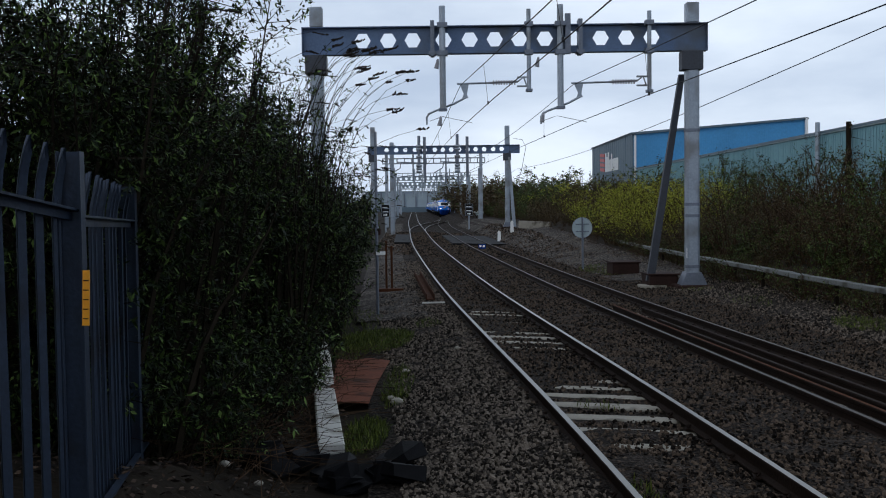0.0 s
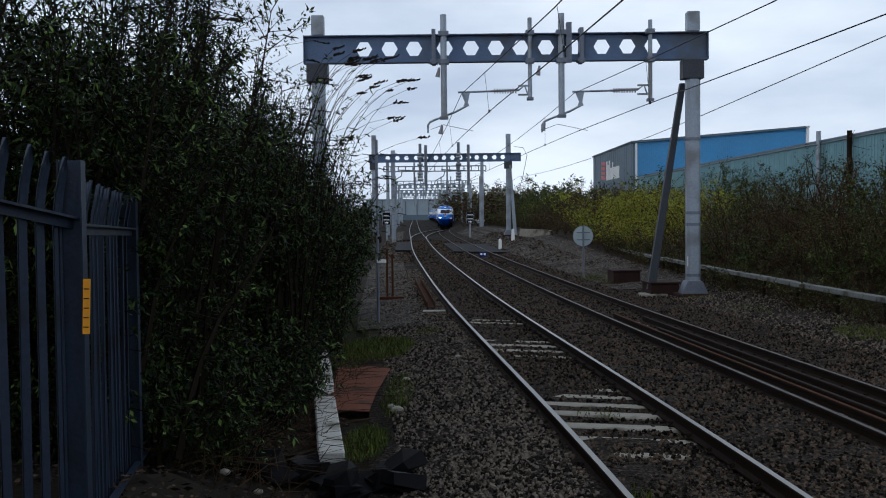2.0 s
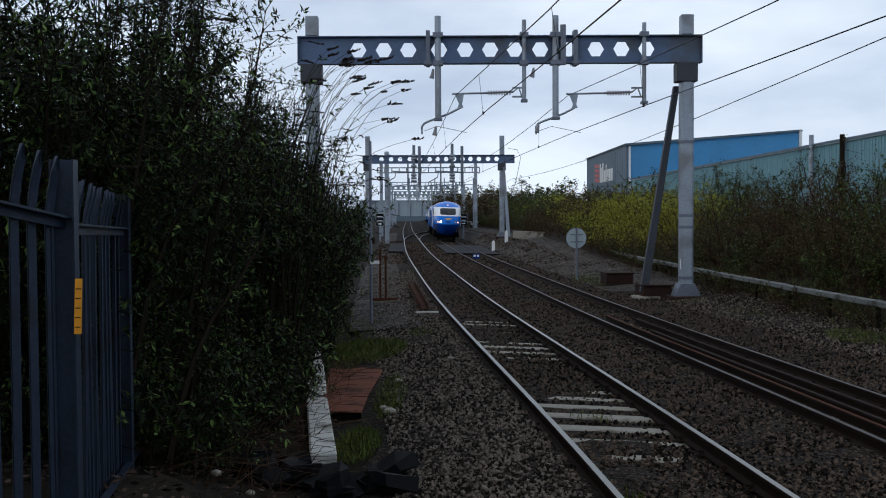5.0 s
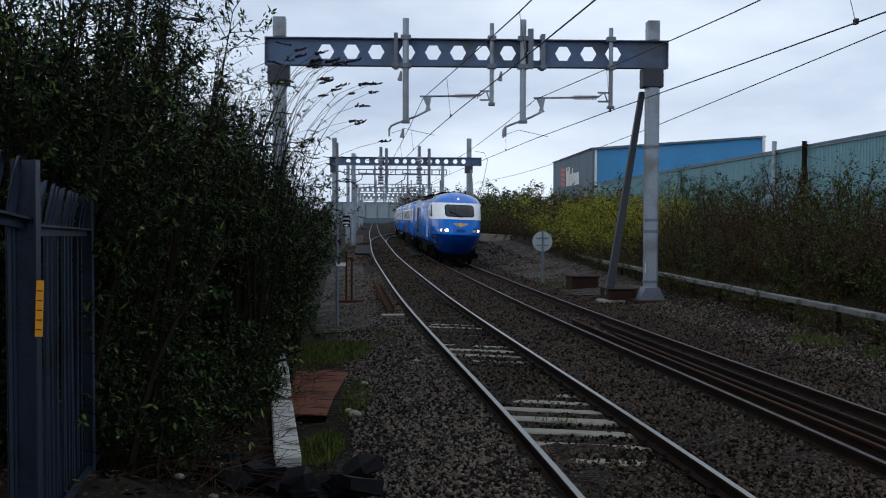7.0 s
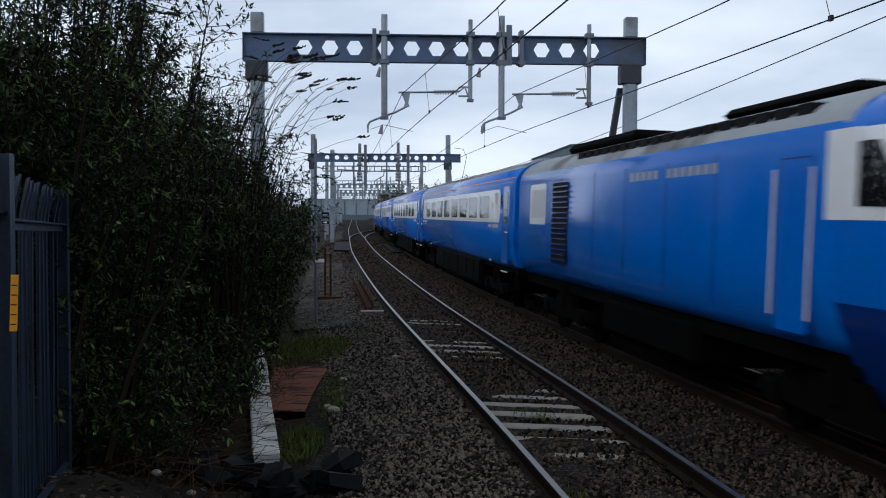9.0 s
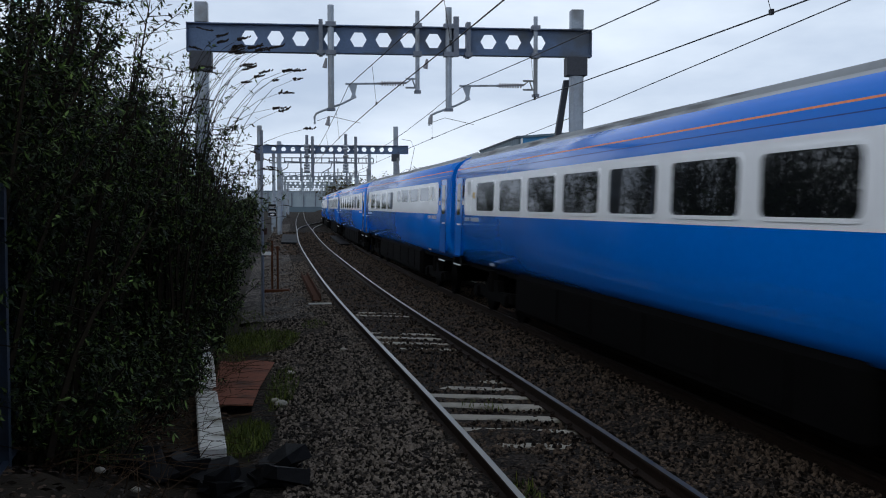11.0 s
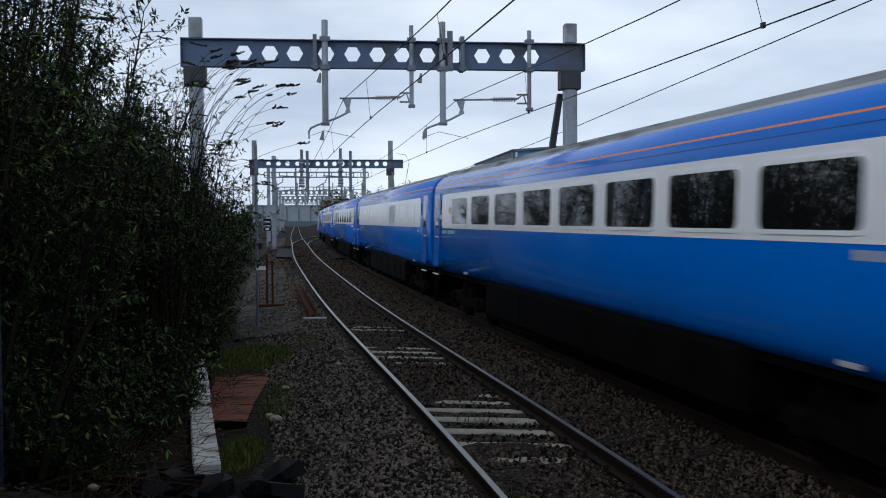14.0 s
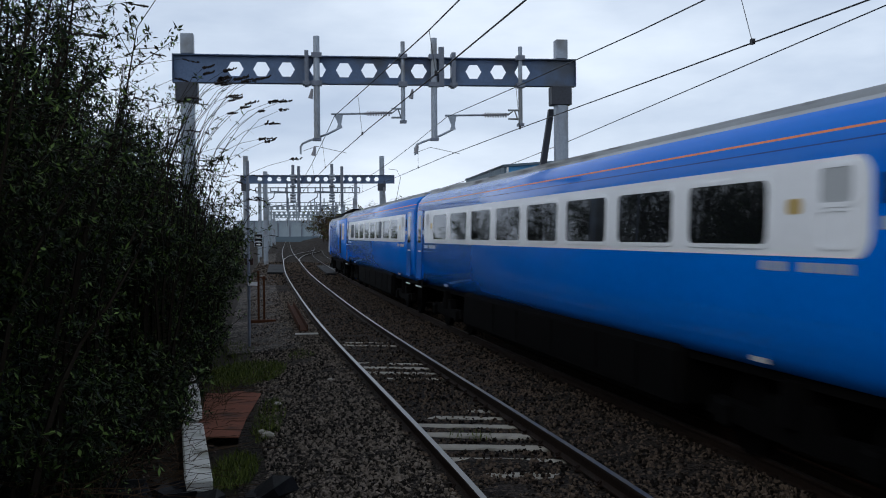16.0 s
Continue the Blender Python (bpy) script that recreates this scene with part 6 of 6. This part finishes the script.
    # brick-red and black bases by the portal's foot
    for x, y, w, h, lab in ((6.65, 36.8, 0.5, 0.45, "dark red-brown steel box beside the portal foot"), (6.8, 31.2, 0.45, 0.4, "dark red-brown steel box beside the portal foot")):
        bm = bm_box(bmesh.new(), -w, w, -0.5, 0.5, 0, h, 0.03)
        bm_box(bm, -w - 0.04, w + 0.04, -0.54, 0.54, h, h + 0.05, 0.01)
        thing("cable_box", bm, M_BOX, lab, "cable box", "cable boxes", m=pose(x, y, gz(x, y) - 0.02, 0, 0, 4))
    bm = bm_box(bmesh.new(), -0.4, 0.4, -0.35, 0.35, 0, 0.1, 0.02)
    thing("brace_footing", bm, M_CONC, "rough concrete footing of the slanting brace", "footing", m=pose(6.5, 30.95, gz(6.5, 30.9) - 0.02))
    # raised cable trough along the bank
    t = empty("cable_trough", "long pale concrete cable trough raised on short posts", "cable trough", kind="structure")
    pts = [(9.35, 14.0, 0.46), (9.28, 20.98, 0.46), (8.85, 30.4, 0.46), (8.75, 40, 0.46), (8.9, 50, 0.46), (9.1, 59.8, 0.46), (8.6, 75, 0.46)]
    for (x0, y0, z0), (x1, y1, z1) in zip(pts, pts[1:]):
        n = 4
        for k in range(n):
            a = Vector((x0 + (x1 - x0) * k / n, y0 + (y1 - y0) * k / n, z0 + (z1 - z0) * k / n))
            b = Vector((x0 + (x1 - x0) * (k + 1) / n, y0 + (y1 - y0) * (k + 1) / n, z0 + (z1 - z0) * (k + 1) / n))
            d = b - a
            sec = part("trough_length", box(-0.11, 0.11, 0.01, d.length - 0.01, -0.1, 0.02, 0.012), M_TROUGH, t)
            sec.matrix_basis = pose(a.x, a.y, a.z + rng.uniform(-0.012, 0.012), math.degrees(math.atan2(d.z, d.length)), 0, math.degrees(math.atan2(-d.x, d.y)) + rng.uniform(-0.4, 0.4))
            part("trough_post", box(a.x + 0.06, a.x + 0.14, a.y - 0.04, a.y + 0.04, min(gz(a.x, a.y), a.z - 0.3) - 0.3, a.z - 0.08), M_EARTH, t)
    # route boards
    for x, y, zc in ((-5.9, 100, 1.9), (2.65, 104, 1.88)):
        g = empty("route_board", "black board with white bars and an arrow on a post", "sign", "route boards", m=pose(x, y, 0, 0, 0, 0))
        for k in range(3):
            z = zc + 0.42 - k * 0.42
            part("panel", box(-0.38, 0.38, -0.05, 0.05, z - 0.18, z + 0.18, 0.02), M_BLACK, g)
            part("panel_edge", box(-0.41, 0.41, -0.03, 0.03, z - 0.205, z + 0.205), M_GALV, g)
            if k < 2:
                part("mark", box(-0.28, 0.28, -0.06, -0.05, z - 0.12, z - 0.06), M_WHITE_SIGN, g)
        z = zc - 0.42
        part("arrow", prism([(-0.2, z - 0.05), (0.02, z - 0.05), (0.02, z - 0.13), (0.22, z), (0.02, z + 0.13), (0.02, z + 0.05), (-0.2, z + 0.05)], -0.065, -0.05), M_WHITE_SIGN, g)
        part("pole", box(-0.08, 0.08, 0.03, 0.15, -0.4, zc + 0.6), M_GALV, g)
    # white posts, cabinet, pale plank, blue plate
    for x, y, h in ((3.9, 70, 0.78), (4.95, 72, 0.9)):
        thing("distance_post", prism([(-0.12, 0), (0.12, 0), (0.1, h - 0.1), (0.0, h), (-0.1, h - 0.1)], -0.08, 0.08), M_WHITE_SIGN, "small white painted post beside the line", "marker post", "white posts", m=pose(x, y, gz(x, y) - 0.02))
    g = empty("location_cabinet", "small pale grey lineside cabinet with a flat roof", "cabinet", m=pose(5.6, 150, -0.3))
    part("body", box(-0.75, 0.75, -0.4, 0.4, -0.1, 1.55, 0.03), M_GALV, g)
    part("roof", box(-0.95, 0.95, -0.55, 0.55, 1.55, 1.72, 0.02), M_WHITE_SIGN, g, "white flat roof")
    part("door", box(-0.65, 0.65, -0.42, -0.4, 0.05, 1.45), M_DISC, g)
    thing("pale_plank", box(-1.15, 1.15, -0.2, 0.2, -0.4, 0.14, 0.02), M_CONC, "pale grey plank lying on the bank", "plank", m=pose(6.6, 72, 0.98, 0, 3, -8))
    g = empty("blue_plate", "small blue sign with white bars between the tracks", "sign", m=pose(2.3, 60, gz(2.3, 60) + 0.02))
    part("board", box(-0.22, 0.22, -0.02, 0.02, -0.05, 0.27, 0.01), M_BLUE_DARK, g)
    for x in (-0.1, 0.1):
        part("mark", box(x - 0.06, x + 0.06, -0.026, -0.02, 0.1, 0.22), M_WHITE_SIGN, g)
    # stones and rubbish on the left-hand path
    for x, y, s in ((-0.63, 12.6, 0.1), (-0.72, 12.9, 0.07), (-0.6, 14.9, 0.08), (-1.95, 8.6, 0.06), (-1.6, 8.3, 0.05), (0.2, 16.8, 0.07)):
        bm = bmesh.new()
        bmesh.ops.create_icosphere(bm, subdivisions=2, radius=s)
        for v in bm.verts:
            v.co *= 0.8 + 0.35 * noise.noise(v.co * 9 + Vector((x, y, 0)))
            v.co.z *= 0.6
        thing("pale_stone", bm, M_CONC, "pale broken lump of stone", "stone", "pale stones", m=pose(x, y, gz(x, y) + s * 0.4))


build_fence()
build_trackside()
build_left_bushes()
build_right_scrub()
build_grass()
build_far_woods()


motions()
